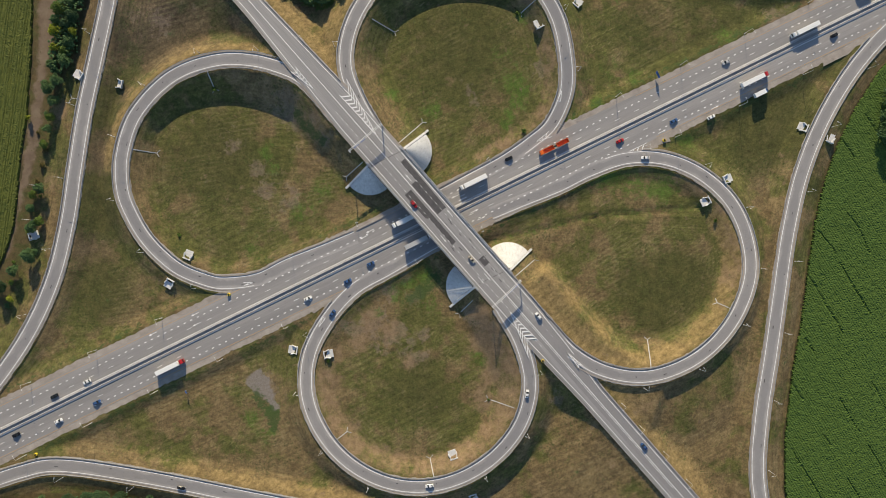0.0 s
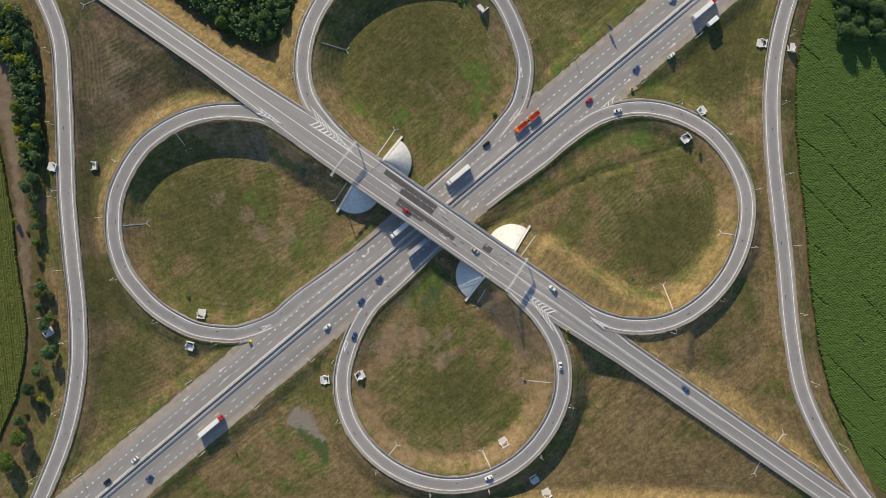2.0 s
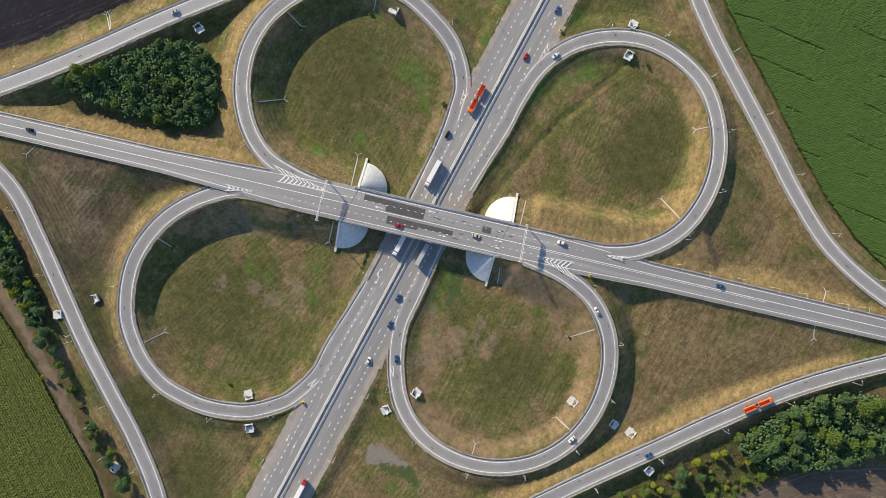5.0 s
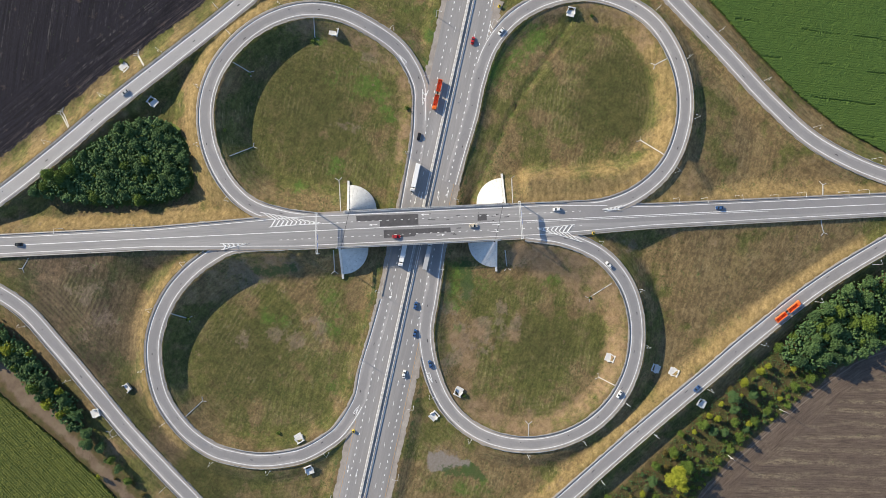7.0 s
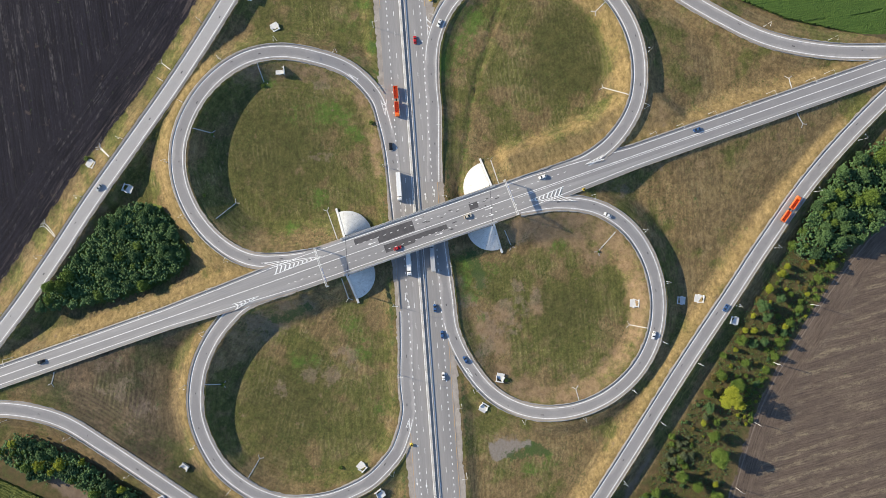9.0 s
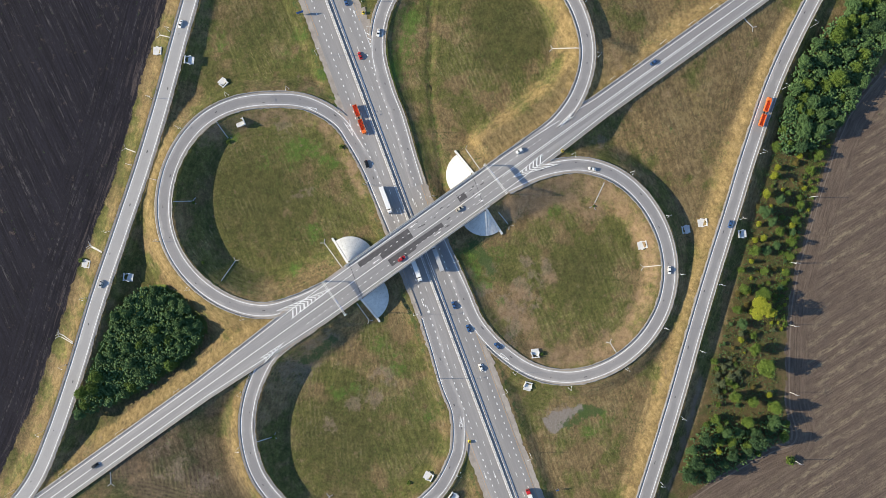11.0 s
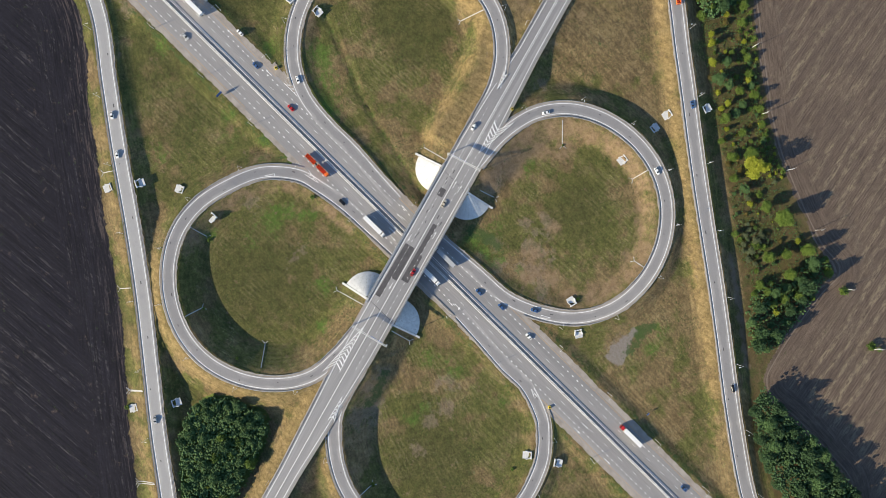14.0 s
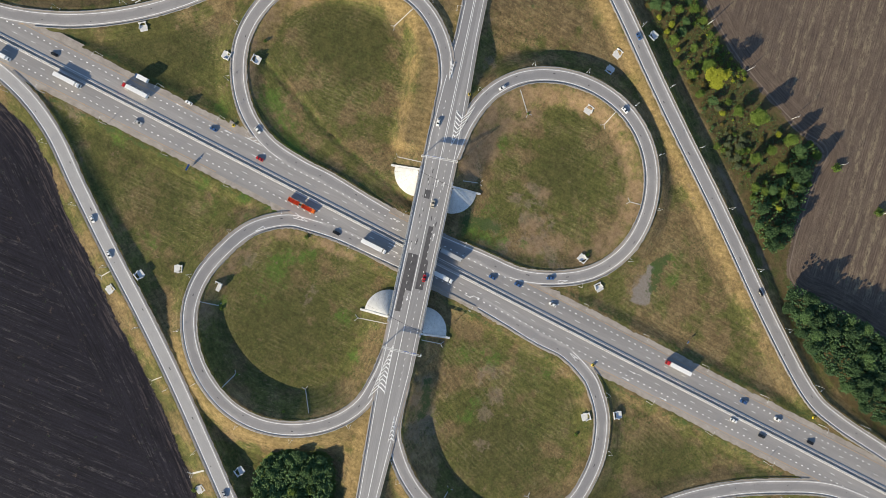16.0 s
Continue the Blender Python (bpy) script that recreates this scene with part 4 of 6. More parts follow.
def highway():
    road = thing("road_highway", Matrix.Identity(4), "grey asphalt dual carriageway with white lane lines", "road", kind="structure")
    s = np.arange(-900, 901, 6.0)

    def run(n0, n1, z, material, name, drop=0.4, s0=-900, s1=900):
        q = s[(s >= s0) & (s <= s1)]
        line = np.array([(*hwy_xy(v, 0), z) for v in q])
        return part(name, strip(name, line, n0, n1, material, 0, drop), material, road)

    edge = np.array([(*hwy_xy(v, 0), HWY_Z - 0.06) for v in np.r_[-900:-330:6.0, -330:330:1.5, 330:901:6.0]])
    part("shoulder", ragged("shoulder", edge, -16.3, 16.5, gravel, 0, 0.4, 0.38, 21), gravel, road)
    run(-13.2, 13.6, HWY_Z, asphalt_highway, "carriageway")
    run(-1.3, 1.75, HWY_Z + 0.03, median_paving, "median_strip", 0.1)
    for n0, w in ((2.0, 0.34), (-2.0, 0.30)):
        run(n0 - w / 2, n0 + w / 2, HWY_Z + 0.012, paint, "edge_line", 0.02)
    for n0, s0, s1 in ((12.9, 130, 300), (-12.7, -900, 40), (12.9, -900, -60), (-12.7, 130, 900)):
        run(n0 - 0.12, n0 + 0.12, HWY_Z + 0.012, paint_orange if s0 != -60 else paint, "outer_line", 0.02, s0, s1)
    for n0 in (5.5, -6.0):
        for v in np.arange(-330, 331, 12.0):
            lay("dash", DASH, road, *hwy_xy(v + 3, n0), HWY_Z + 0.014, HWY_TURN)
    for n0 in (9.3, -9.8):
        for v in np.arange(-296, 297, 4.0):
            lay("block_dash", BLOCK, road, *hwy_xy(v, n0), HWY_Z + 0.065, HWY_TURN)
    for x, y in ((127.8, 50.0), (157.3, 63.5), (-131.4, -51.5), (-154.7, -62.4), (12.4, 13.7), (16.6, 12.4), (23.1, 5.6), (26.9, 1.6), (-38.3, -9.0), (-34.9, -5.5), (-130.5, -57.0)):
        n0 = float((np.array([x, y]) - H0) @ HN)
        lay("lane_arrow", ARROW, road, x, y, HWY_Z + 0.016, HWY_TURN + (math.pi if n0 > 0 else 0))
    chevrons(road, (64.6, 49.9), (66.2, 47.0), (57.5, 44.2), HWY_Z + 0.05, 3, 0.5)
    chevrons(road, (119.3, 43.7), (122.5, 38.4), (107.6, 38.0), HWY_Z + 0.05, 4, 0.6)
    for outline in APRONS:
        part("gore_apron", flat_patch("gore_apron", outline, HWY_Z - 0.02, gravel), gravel, road, "pale gravel wedge between two roads")
    for head, tail in GIVE_WAY:
        a, b = np.array(head), np.array(tail)
        d = (b - a) / np.linalg.norm(b - a)
        c = np.array([-d[1], d[0]])
        for p, q in ((a - c * 0.9, a + c * 0.9), (a - c * 0.9, b), (a + c * 0.9, b)):
            e = (q - p) / np.linalg.norm(q - p)
            o = np.array([-e[1], e[0]]) * 0.16
            quad = [(*c2, road_z(*c2) + 0.13) for c2 in (p - o, q - o, q + o, p + o)]
            part("give_way_mark", mesh_of("give_way_mark", quad, [(0, 1, 2, 3)], paint), paint, road)
    chevrons(road, (-106.5, -33.9), (-110.2, -37.6), (-98.7, -33.9), HWY_Z + 0.05, 3, 0.5)


highway()

ROAD_LABEL = {"loop": "narrow grey asphalt loop road on a grassy embankment", "ramp": "grey asphalt slip road between grass verges"}


PAVING = {"ramp_nw": asphalt_pale}


def side_roads():
    r = np.random.RandomState(5)
    for i, (k, line) in enumerate(LINES.items()):
        kind = k.split("_")[0]
        lift = 0.012 * (i + 1)
        road = thing("road_" + k, Matrix.Identity(4), ROAD_LABEL[kind], "road", kind="structure")
        h = HALF[k]
        part("shoulder", ragged("shoulder", line, -h - 0.85, h + 0.85, gravel, lift - 0.13, 0.5, 0.28, 30 + i), gravel, road)
        part("pavement", paved("pavement", line, -h + 0.4, h - 0.4, PAVING.get(k, asphalt_ramp), lift), PAVING.get(k, asphalt_ramp), road)
        sd = sides(line)
        for i in range(8, len(line) - 8, 11 if kind == "loop" else 17):
            j, o = i + r.randint(0, 5), r.uniform(-1.6, 1.6)
            c, n2 = line[j, :2] + sd[j] * o, sd[j]
            d2, l, w = np.array([n2[1], -n2[0]]), r.uniform(0.3, 1.1), r.uniform(0.15, 0.32)
            q = [c - d2 * l - n2 * w, c + d2 * l - n2 * w * 0.7, c + d2 * l * 0.8 + n2 * w, c - d2 * l * 0.9 + n2 * w]
            part("asphalt_patch", flat_patch("asphalt_patch", q, line[j, 2] + lift + 0.03, asphalt_patch), asphalt_patch, road, "small dark filled pothole")
        for o in (-h + 1.15, h - 1.15):
            off = np.abs((line[:, :2] + sd * o - H0) @ HN)
            clear = line[off > 11.0] if kind == "loop" else line
            part("edge_line", strip("edge_line", clear, o - 0.16, o + 0.16, paint, lift + 0.012, 0.02), paint, road)


side_roads()


def overpass_road():
    road = thing("road_overpass", Matrix.Identity(4), "light grey worn asphalt road crossing over the highway", "road", kind="structure")
    s = np.arange(-420, 421, 3.0)
    z = np.interp(s, OVER_S, OVER_ZS)
    wn_, wp = np.interp(s, WID_S, WID_N), np.interp(s, WID_S, WID_P)

    def pts(n, dz):
        n = np.broadcast_to(n, s.shape)
        return np.array([(*over_xy(a, b), c + dz) for a, b, c in zip(s, n, z)])

    part("shoulder", ribbon("shoulder", pts(wn_ + 0.9, -0.03), pts(-wp - 0.9, -0.03), gravel, 0.3), gravel, road)
    part("pavement", ribbon("pavement", pts(wn_, 0.13), pts(-wp, 0.13), asphalt_over, 0.3), asphalt_over, road)

    q = s[s >= 78]
    nl = np.interp(q, WID_S, WID_N) - 0.4
    lanes = [np.array([(*over_xy(a, b), over_z(a) + 0.136) for a, b in zip(q, k)]) for k in (nl, -np.interp(q, [78, 112], [2.6, 3.4]))]
    part("worn_lanes", ribbon("worn_lanes", lanes[0], lanes[1], asphalt_ramp, 0.003), asphalt_ramp, road, "darker worn asphalt lanes")

    def line(name, n, w, s0, s1, m=paint):
        q = np.arange(s0, s1 + 0.1, 3.0)
        a = np.array([(*over_xy(v, n(v) + w / 2 if callable(n) else n + w / 2), over_z(v) + 0.145) for v in q])
        b = np.array([(*over_xy(v, n(v) - w / 2 if callable(n) else n - w / 2), over_z(v) + 0.145) for v in q])
        part(name, ribbon(name, a, b, m, 0.01), m, road)

    line("centre_line", 0.0, 0.34, -410, 410)
    line("centre_line", -0.9, 0.2, 60, 200)
    line("edge_line", lambda v: float(np.interp(v, WID_S, WID_N)) - 1.4, 0.3, -410, 410)
    line("edge_line", lambda v: -float(np.interp(v, WID_S, WID_P)) + 1.4, 0.3, -410, 410)
    line("lane_line", 3.7, 0.22, -78, -40)
    turn = math.atan2(U[1], U[0])
    for v in np.arange(-78, 92, 4.0):
        for n in (4.0, -4.2):
            lay("block_dash", SHORT, road, *over_xy(v, n), over_z(v) + 0.147, turn)
    for outline in (((-35.4, 7.3), (-35.4, 4.1), (-22.4, 4.0), (-22.4, 0.6), (-0.9, 0.7), (-0.7, 6.7)), ((-20.5, -1.4), (-20.5, -5.9), (-3.6, -5.7), (-2.0, -4.3), (16.9, -4.4), (16.9, -1.7)), ((32.4, 4.8), (32.3, 1.3), (37.4, 1.3), (37.6, 4.8))):
        part("asphalt_patch", flat_patch("asphalt_patch", [over_xy(*p) for p in outline], DECK_Z + 0.137, asphalt_patch), asphalt_patch, road, "dark newer asphalt repair patch")
    r = np.random.RandomState(3)
    for _ in range(26):
        s0, n0, w, l = r.uniform(-5, 50), r.uniform(-6, 7), r.uniform(0.25, 0.6), r.uniform(0.6, 2.6)
        if -3 < s0 < 20 and -5 < n0 < 0:
            continue
        o = [over_xy(s0 + a * l + r.uniform(-0.2, 0.2), n0 + b * w) for a, b in ((-0.5, -0.5), (0.5, -0.5), (0.6, 0.1), (0.4, 0.5), (-0.5, 0.4))]
        part("asphalt_patch", flat_patch("asphalt_patch", o, DECK_Z + 0.137, asphalt_patch), asphalt_patch, road, "small dark filled pothole")
    for x, y in ((9.2, 4.1), (29.6, -30.6), (26.2, -32.5), (5.8, -9.9), (-13.3, 23.3)):
        n0 = float(np.dot((x, y), NRM)) - N0
        lay("lane_arrow", ARROW, road, x, y, DECK_Z + 0.15, turn + (math.pi if n0 > 0 else 0))
    chevrons(road, (-46.9, 76.8), (-50.6, 68.0), (-30.6, 46.6), DECK_Z + 0.2, 11, 0.8)
    chevrons(road, (57.2, -65.1), (52.2, -74.6), (42.2, -50.0), DECK_Z + 0.2, 8, 0.8)
    chevrons(road, (-74.4, 83.2), (-76.9, 80.7), (-64.3, 71.0), DECK_Z + 0.2, 6, 0.75)
    chevrons(road, (82.1, -79.3), (79.9, -80.5), (73.4, -71.9), DECK_Z + 0.2, 5, 0.7)


overpass_road()


# ---- bridge ----


def on_pavement(x, y, own=""):
    """Whether a place lies on another road than its own."""
    r = np.array([x, y]) - H0
    if own != "highway" and abs(r @ HN) < 14.2:
        return True
    s, n = float(np.dot((x, y), U)), float(np.dot((x, y), NRM)) - N0
    w = np.interp(s, WID_S, WID_N) if n > 0 else np.interp(s, WID_S, WID_P)
    if own != "overpass" and abs(s) < 415 and abs(n) < w + 0.2:
        return True
    for k, line in LINES.items():
        if k != own and np.hypot(line[:, 0] - x, line[:, 1] - y).min() < HALF[k] + 0.1:
            return True
    return False


def skewed(s, n):
    return over_xy(s + n * SKEW, n)


def slab_mesh(name, s0, s1, n0, n1, z0, z1, material):
    """A block in the skewed plan of the bridge."""
    c = [skewed(s0, n0), skewed(s1, n0), skewed(s1, n1), skewed(s0, n1)]
    v = [(x, y, z0) for x, y in c] + [(x, y, z1) for x, y in c]
    f = [(3, 2, 1, 0), (4, 5, 6, 7), (0, 1, 5, 4), (1, 2, 6, 5), (2, 3, 7, 6), (3, 0, 4, 7)]
    return mesh_of(name, v, f, material)


def bridge():
    b = thing("bridge", Matrix.Identity(4), "concrete girder bridge carrying a road over the highway", "bridge")
    part("deck", slab_mesh("deck", S_W - 1, S_E + 1, -10.5, 10.5, DECK_Z - 0.45, DECK_Z + 0.1, concrete), concrete, b)
    for n in np.linspace(-8.8, 8.8, 7):
        part("girder", slab_mesh("girder", S_W, S_E, n - 0.35, n + 0.35, DECK_Z - 1.55, DECK_Z - 0.45, concrete), concrete, b)
    for sgn in (-1, 1):
        part("kerb", slab_mesh("kerb", S_W - 3, S_E + 3, min(sgn * 9.35, sgn * 10.5), max(sgn * 9.35, sgn * 10.5), DECK_Z + 0.1, DECK_Z + 0.32, concrete), concrete, b)
        for h in (0.75, 1.15):
            part("rail", slab_mesh("rail", S_W - 3, S_E + 3, sgn * 10.3 - 0.09, sgn * 10.3 + 0.09, DECK_Z + h, DECK_Z + h + 0.1, steel), steel, b)
        for s in np.arange(S_W - 2, S_E + 3, 1.25):
            part("rail_bracket", slab_mesh("rail_bracket", s - 0.07, s + 0.07, min(sgn * 9.5, sgn * 10.25), max(sgn * 9.5, sgn * 10.25), DECK_Z + 0.32, DECK_Z + 0.55, steel), steel, b)
        part("rail", slab_mesh("rail", S_W - 3, S_E + 3, sgn * 9.45 - 0.09, sgn * 9.45 + 0.09, DECK_Z + 0.62, DECK_Z + 0.78, zinc), zinc, b)
        for s in np.arange(S_W - 2, S_E + 3, 2.5):
            part("rail_post", slab_mesh("rail_post", s - 0.07, s + 0.07, sgn * 10.3 - 0.07, sgn * 10.3 + 0.07, DECK_Z + 0.3, DECK_Z + 1.2, steel), steel, b)
    for s in (S_W, S_E):
        part("expansion_joint", slab_mesh("expansion_joint", s - 0.13, s + 0.13, -9.4, 9.4, DECK_Z + 0.1, DECK_Z + 0.149, asphalt_patch), asphalt_patch, b)
        part("abutment", slab_mesh("abutment", s - 0.8, s + 0.8, -10.4, 10.4, 5.0, DECK_Z - 0.5, concrete), concrete, b)
    for off in (-17.9, 0.0, 17.9):
        s = off * -1.0 + 1.2
        part("cross_beam", slab_mesh("cross_beam", s - 0.7, s + 0.7, -9.6, 9.6, DECK_Z - 2.6, DECK_Z - 1.6, concrete), concrete, b)
        for n in (-7.5, -2.5, 2.5, 7.5):
            bm = tube(bmesh.new(), (*skewed(s, n), -0.5), (*skewed(s, n), DECK_Z - 2.55), 0.55, 0.55, 14)
            part("pier", bm, concrete, b)


bridge()


def cone_slope(end, side_sign, label):
    """Fan of concrete slabs on the slope at one corner of the bridge, with its edge wall."""
    fan = thing("slope_fan", Matrix.Identity(4), label, "slope paving", "slope fans")
    s_end, way = (S_W, 1.0) if end == "w" else (S_E, -1.0)
    half = 9.4 + 1.3

    def at(d, ang, lift=0.6):
        gap, side = d * math.cos(ang), d * math.sin(ang)
        n = side_sign * (half + side)
        x, y = over_xy(s_end + side_sign * half * SKEW + way * gap, n)
        return (x, y, DECK_Z - 0.3 - d / SLOPE + lift)

    wedges = 8
    for w in range(wedges):
        a0, a1 = math.pi / 2 * w / wedges + 0.0012, math.pi / 2 * (w + 1) / wedges - 0.0012
        v, f = [], []
        rows = np.linspace(0.6, 14.6, 6)
        for d in rows:
            for a in np.linspace(a0, a1, 4):
                v.append(at(d, a))
        for i in range(len(rows) - 1):
            for j in range(3):
                q = (i * 4 + j, i * 4 + j + 1, (i + 1) * 4 + j + 1, (i + 1) * 4 + j)
                f.append(q if side_sign * way > 0 else q[::-1])
        part("slab", mesh_of("slab", v, f, concrete_white), concrete_white, fan)
    wall = []
    for d in np.linspace(-1.0, 17.2, 8):
        dd = max(d, 0)
        z = max(DECK_Z - 0.3 - dd / SLOPE, 0.0) + 0.15
        n = side_sign * (half + d)
        for o in (-1.3, -0.1):
            x, y = over_xy(s_end + side_sign * half * SKEW + way * o, n)
            wall.append((x, y, z + 0.75))
    top = np.array(wall).reshape(-1, 2, 3)
    part("edge_wall", ribbon("edge_wall", top[:, 0], top[:, 1], concrete_white, 1.6), concrete_white, fan)


cone_slope("w", 1, "fan of pale concrete slabs on a bridge embankment, sunlit")
cone_slope("e", 1, "fan of pale concrete slabs on a bridge embankment, sunlit")
cone_slope("w", -1, "fan of grey concrete slabs on a shaded bridge embankment")
cone_slope("e", -1, "fan of grey concrete slabs on a shaded bridge embankment")


# ---- barriers ----
POST = mesh_of("rail_post", [(x, y, z) for z in (0, 0.8) for x, y in ((-0.09, -0.09), (0.09, -0.09), (0.09, 0.09), (-0.09, 0.09))], [(4, 5, 6, 7), (0, 1, 5, 4), (1, 2, 6, 5), (2, 3, 7, 6), (3, 0, 4, 7)], steel)


def guardrail(points, label="grey steel crash barrier on short posts along a road", material=None):
    """A crash barrier along a row of 3D points about 2 m apart."""
    p = np.array(points)
    rail = thing("guardrail", Matrix.Translation(p[0]), label, "guardrail", "crash barriers")
    q = p - p[0]
    sd = sides(q)
    prof = ((-0.12, 0.34), (0.10, 0.43), (0.02, 0.60), (0.10, 0.70), (-0.14, 0.76), (-0.18, 0.60))
    v = [(q[i, 0] + sd[i, 0] * o, q[i, 1] + sd[i, 1] * o, q[i, 2] + h) for i in range(len(q)) for o, h in prof]
    k = len(prof)
    f = [(i * k + j, i * k + (j + 1) % k, (i + 1) * k + (j + 1) % k, (i + 1) * k + j) for i in range(len(q) - 1) for j in range(k)]
    part("beam", mesh_of("beam", v, f, material or steel), material or steel, rail)
    for i in range(0, len(q), 2):
        lay("rail_post", POST, rail, q[i, 0], q[i, 1], q[i, 2] - 0.05, math.atan2(sd[i, 1], sd[i, 0]))


def rail_runs(line, off, own):
    """Splits an offset line where it meets other roads, and sets a rail on each piece."""
    sd = sides(line)
    run = []
    for i in range(len(line)):
        x, y = line[i, :2] + sd[i] * off
        ok = not on_pavement(x, y, own) and abs(x) < 310 and abs(y) < 310
        if ok:
            run.append((x, y, line[i, 2] - 0.1))
        if (not ok or i == len(line) - 1) and run:
            if len(run) > 6:
                guardrail(run)
            run = []


for key, ln in LINES.items():
    for o in (-1, 1):
        rail_runs(ln, o * (HALF[key] + 0.55), key)
for sgn, tab in ((1, WID_N), (-1, WID_P)):
    qs = np.arange(-330, 331, 2.0)
    edge = np.array([(*over_xy(s, sgn * (np.interp(s, WID_S, tab) + 0.45)), over_z(s)) for s in qs])
    for keep in (qs < S_W - 4, qs > S_E + 4):
        rail_runs(edge[keep], 0.0, "overpass")


for n0 in (1.5, 1.0, -0.95):
    guardrail([(*hwy_xy(v, n0), HWY_Z + 0.03) for v in np.arange(-330, 331, 3.0)], "long pale zinc-coated median barrier on short posts", zinc)
for n0, a, b in ((14.4, -60, 60), (-14.4, -60, 80)):
    rail_runs(np.array([(*hwy_xy(s, n0), HWY_Z) for s in np.arange(a, b, 2.0)]), 0.0, "highway")


# ---- lamp posts ----


def lamp_post(r, high, label):
    lamp = thing("street_lamp", Matrix.Identity(4), label, "street lamp", "street lamps along the roads")
    part("base", box(bmesh.new(), (0.5, 0.5, 0.4), (0, 0, 0.2), 0.04), concrete, lamp)
    part("pole", tube(bmesh.new(), (0, 0, 0.3), (0, 0, high), r, r * 0.6, 8), pole_paint, lamp)
    bm = bmesh.new()
    pts = [(0, 0, high - 0.1), (0.5, 0, high + 0.4), (1.3, 0, high + 0.65), (2.3, 0, high + 0.7)]
    for p, q in zip(pts, pts[1:]):
        tube(bm, p, q, r * 0.5, r * 0.48, 6)
    part("arm", bm, pole_paint, lamp)
    part("lamp_head", box(bmesh.new(), (0.9, 0.34, 0.16), (2.6, 0, high + 0.7), 0.04), pole_paint, lamp, "flat grey lamp head")
    return lamp


PROTO = {"tall": lamp_post(0.13, 10.6, "tall pale street lamp with a single curved arm"), "slim": lamp_post(0.085, 9.6, "slim pale street lamp with a single curved arm")}
used = set()


def set_lamp(x, y, z, turn, kind):
    m = Matrix.Translation((x, y, z)) @ Matrix.Rotation(turn, 4, "Z")
    if kind not in used:
        PROTO[kind].matrix_world = m
        used.add(kind)
    else:
        copy_thing(PROTO[kind], m)


def lamps_along(line, off, own, first, gap):
    sd = sides(line)
    d = np.r_[0, np.cumsum(np.linalg.norm(np.diff(line[:, :2], axis=0), axis=1))]
    for v in np.arange(first, d[-1], gap):
        i = int(np.searchsorted(d, v))
        i = min(i, len(line) - 1)
        x, y = line[i, :2] + sd[i] * off
        if on_pavement(x, y, own) or max(abs(x), abs(y)) > 300:
            continue
        w = -np.sign(off) * sd[i]
        set_lamp(x, y, float(ground_z(np.array([x]), np.array([y]))[0]) - 0.1, math.atan2(w[1], w[0]), "tall" if own == "highway" else "slim")


OUTSIDE = {"loop_nw": 1, "loop_sw": -1, "loop_se": 1, "loop_ne": 1, "ramp_nw": -1, "ramp_sw": 1, "ramp_se": -1, "ramp_ne": 1}
FIRST = {"loop_nw": 50, "loop_sw": 55, "loop_se": 40, "loop_ne": 30, "ramp_nw": 30, "ramp_sw": 20, "ramp_se": 15, "ramp_ne": 25}
for key, ln in LINES.items():
    lamps_along(ln, OUTSIDE[key] * (HALF[key] + 2.0), key, FIRST[key], 31.0 if key.startswith("loop") else 40.0)
hl = np.array([(*hwy_xy(s, 0), HWY_Z) for s in np.arange(-290, 291, 2.0)])
lamps_along(hl, 17.5, "highway", 12, 40)
lamps_along(hl, -17.5, "highway", 32, 40)
ol = np.array([(*over_xy(s, 0), over_z(s)) for s in np.arange(-260, 280, 2.0)])
lamps_along(ol, 8.6, "", 368, 36)
lamps_along(ol, 8.0, "", 20, 40)


# ---- drains ----


def culvert(x, y, face, label):
    """Concrete culvert end: floor slab, head wall, two splayed wings and a black disc for the shade in the pipe."""
    z = float(ground_z(np.array([x]), np.array([y]))[0])
    c = thing("culvert", Matrix.Translation((x, y, z)) @ Matrix.Rotation(face, 4, "Z"), label, "culvert", "culvert ends in the grass")
    part("floor_slab", box(bmesh.new(), (5.0, 4.4, 0.3), (0.4, 0, 0.1), 0.05), concrete_white, c)
    part("head_wall", box(bmesh.new(), (0.6, 4.6, 2.0), (-2.0, 0, 0.7), 0.05), concrete_white, c)
    for sg in (-1, 1):
        bm = box(bmesh.new(), (3.2, 0.5, 1.4), (-0.4, sg * 2.0, 0.5), 0.05, Matrix.Rotation(sg * 0.28, 4, "Z"))
        part("wing_wall", bm, concrete_white, c)
    # closed black disc on the wall paints the darkness inside the pipe
    part("pipe_shade_disc", tube(bmesh.new(), (-1.75, 0, 0.85), (-1.45, 0, 0.85), 0.7, 0.7, 16), rubber, c, "dark round disc standing for the shade inside a pipe")


CULVERTS = [(-173.6, 75.9, 2.9), (58.7, 109.1, 2.0), (80.7, 121.8, 0.9), (206.6, 52.5, 2.7), (163.8, 23.6, 0.4), (152.3, 11.2, 3.6), (-135.1, -19.0, 1.2), (-145.6, -34.3, 4.2), (-58.2, -73.8, 0.2), (-77.2, -71.4, 3.0), (11.2, -130.0, 1.9), (-220.6, -8.0, 0.3), (221.9, 46.1, 1.2), (-31.3, 189.6, 1.5), (-36.5, 164.8, 4.7), (-194.0, 80.0, 2.6), (22.7, -154.5, 5.0), (27.7, -164.2, 1.8), (23.4, -187.1, 4.9), (94.8, 160.2, 1.6), (91.2, 141.9, 4.7)]
for cx, cy, cf in CULVERTS:
    culvert(cx, cy, cf, "white concrete culvert end with splayed wing walls in grass")


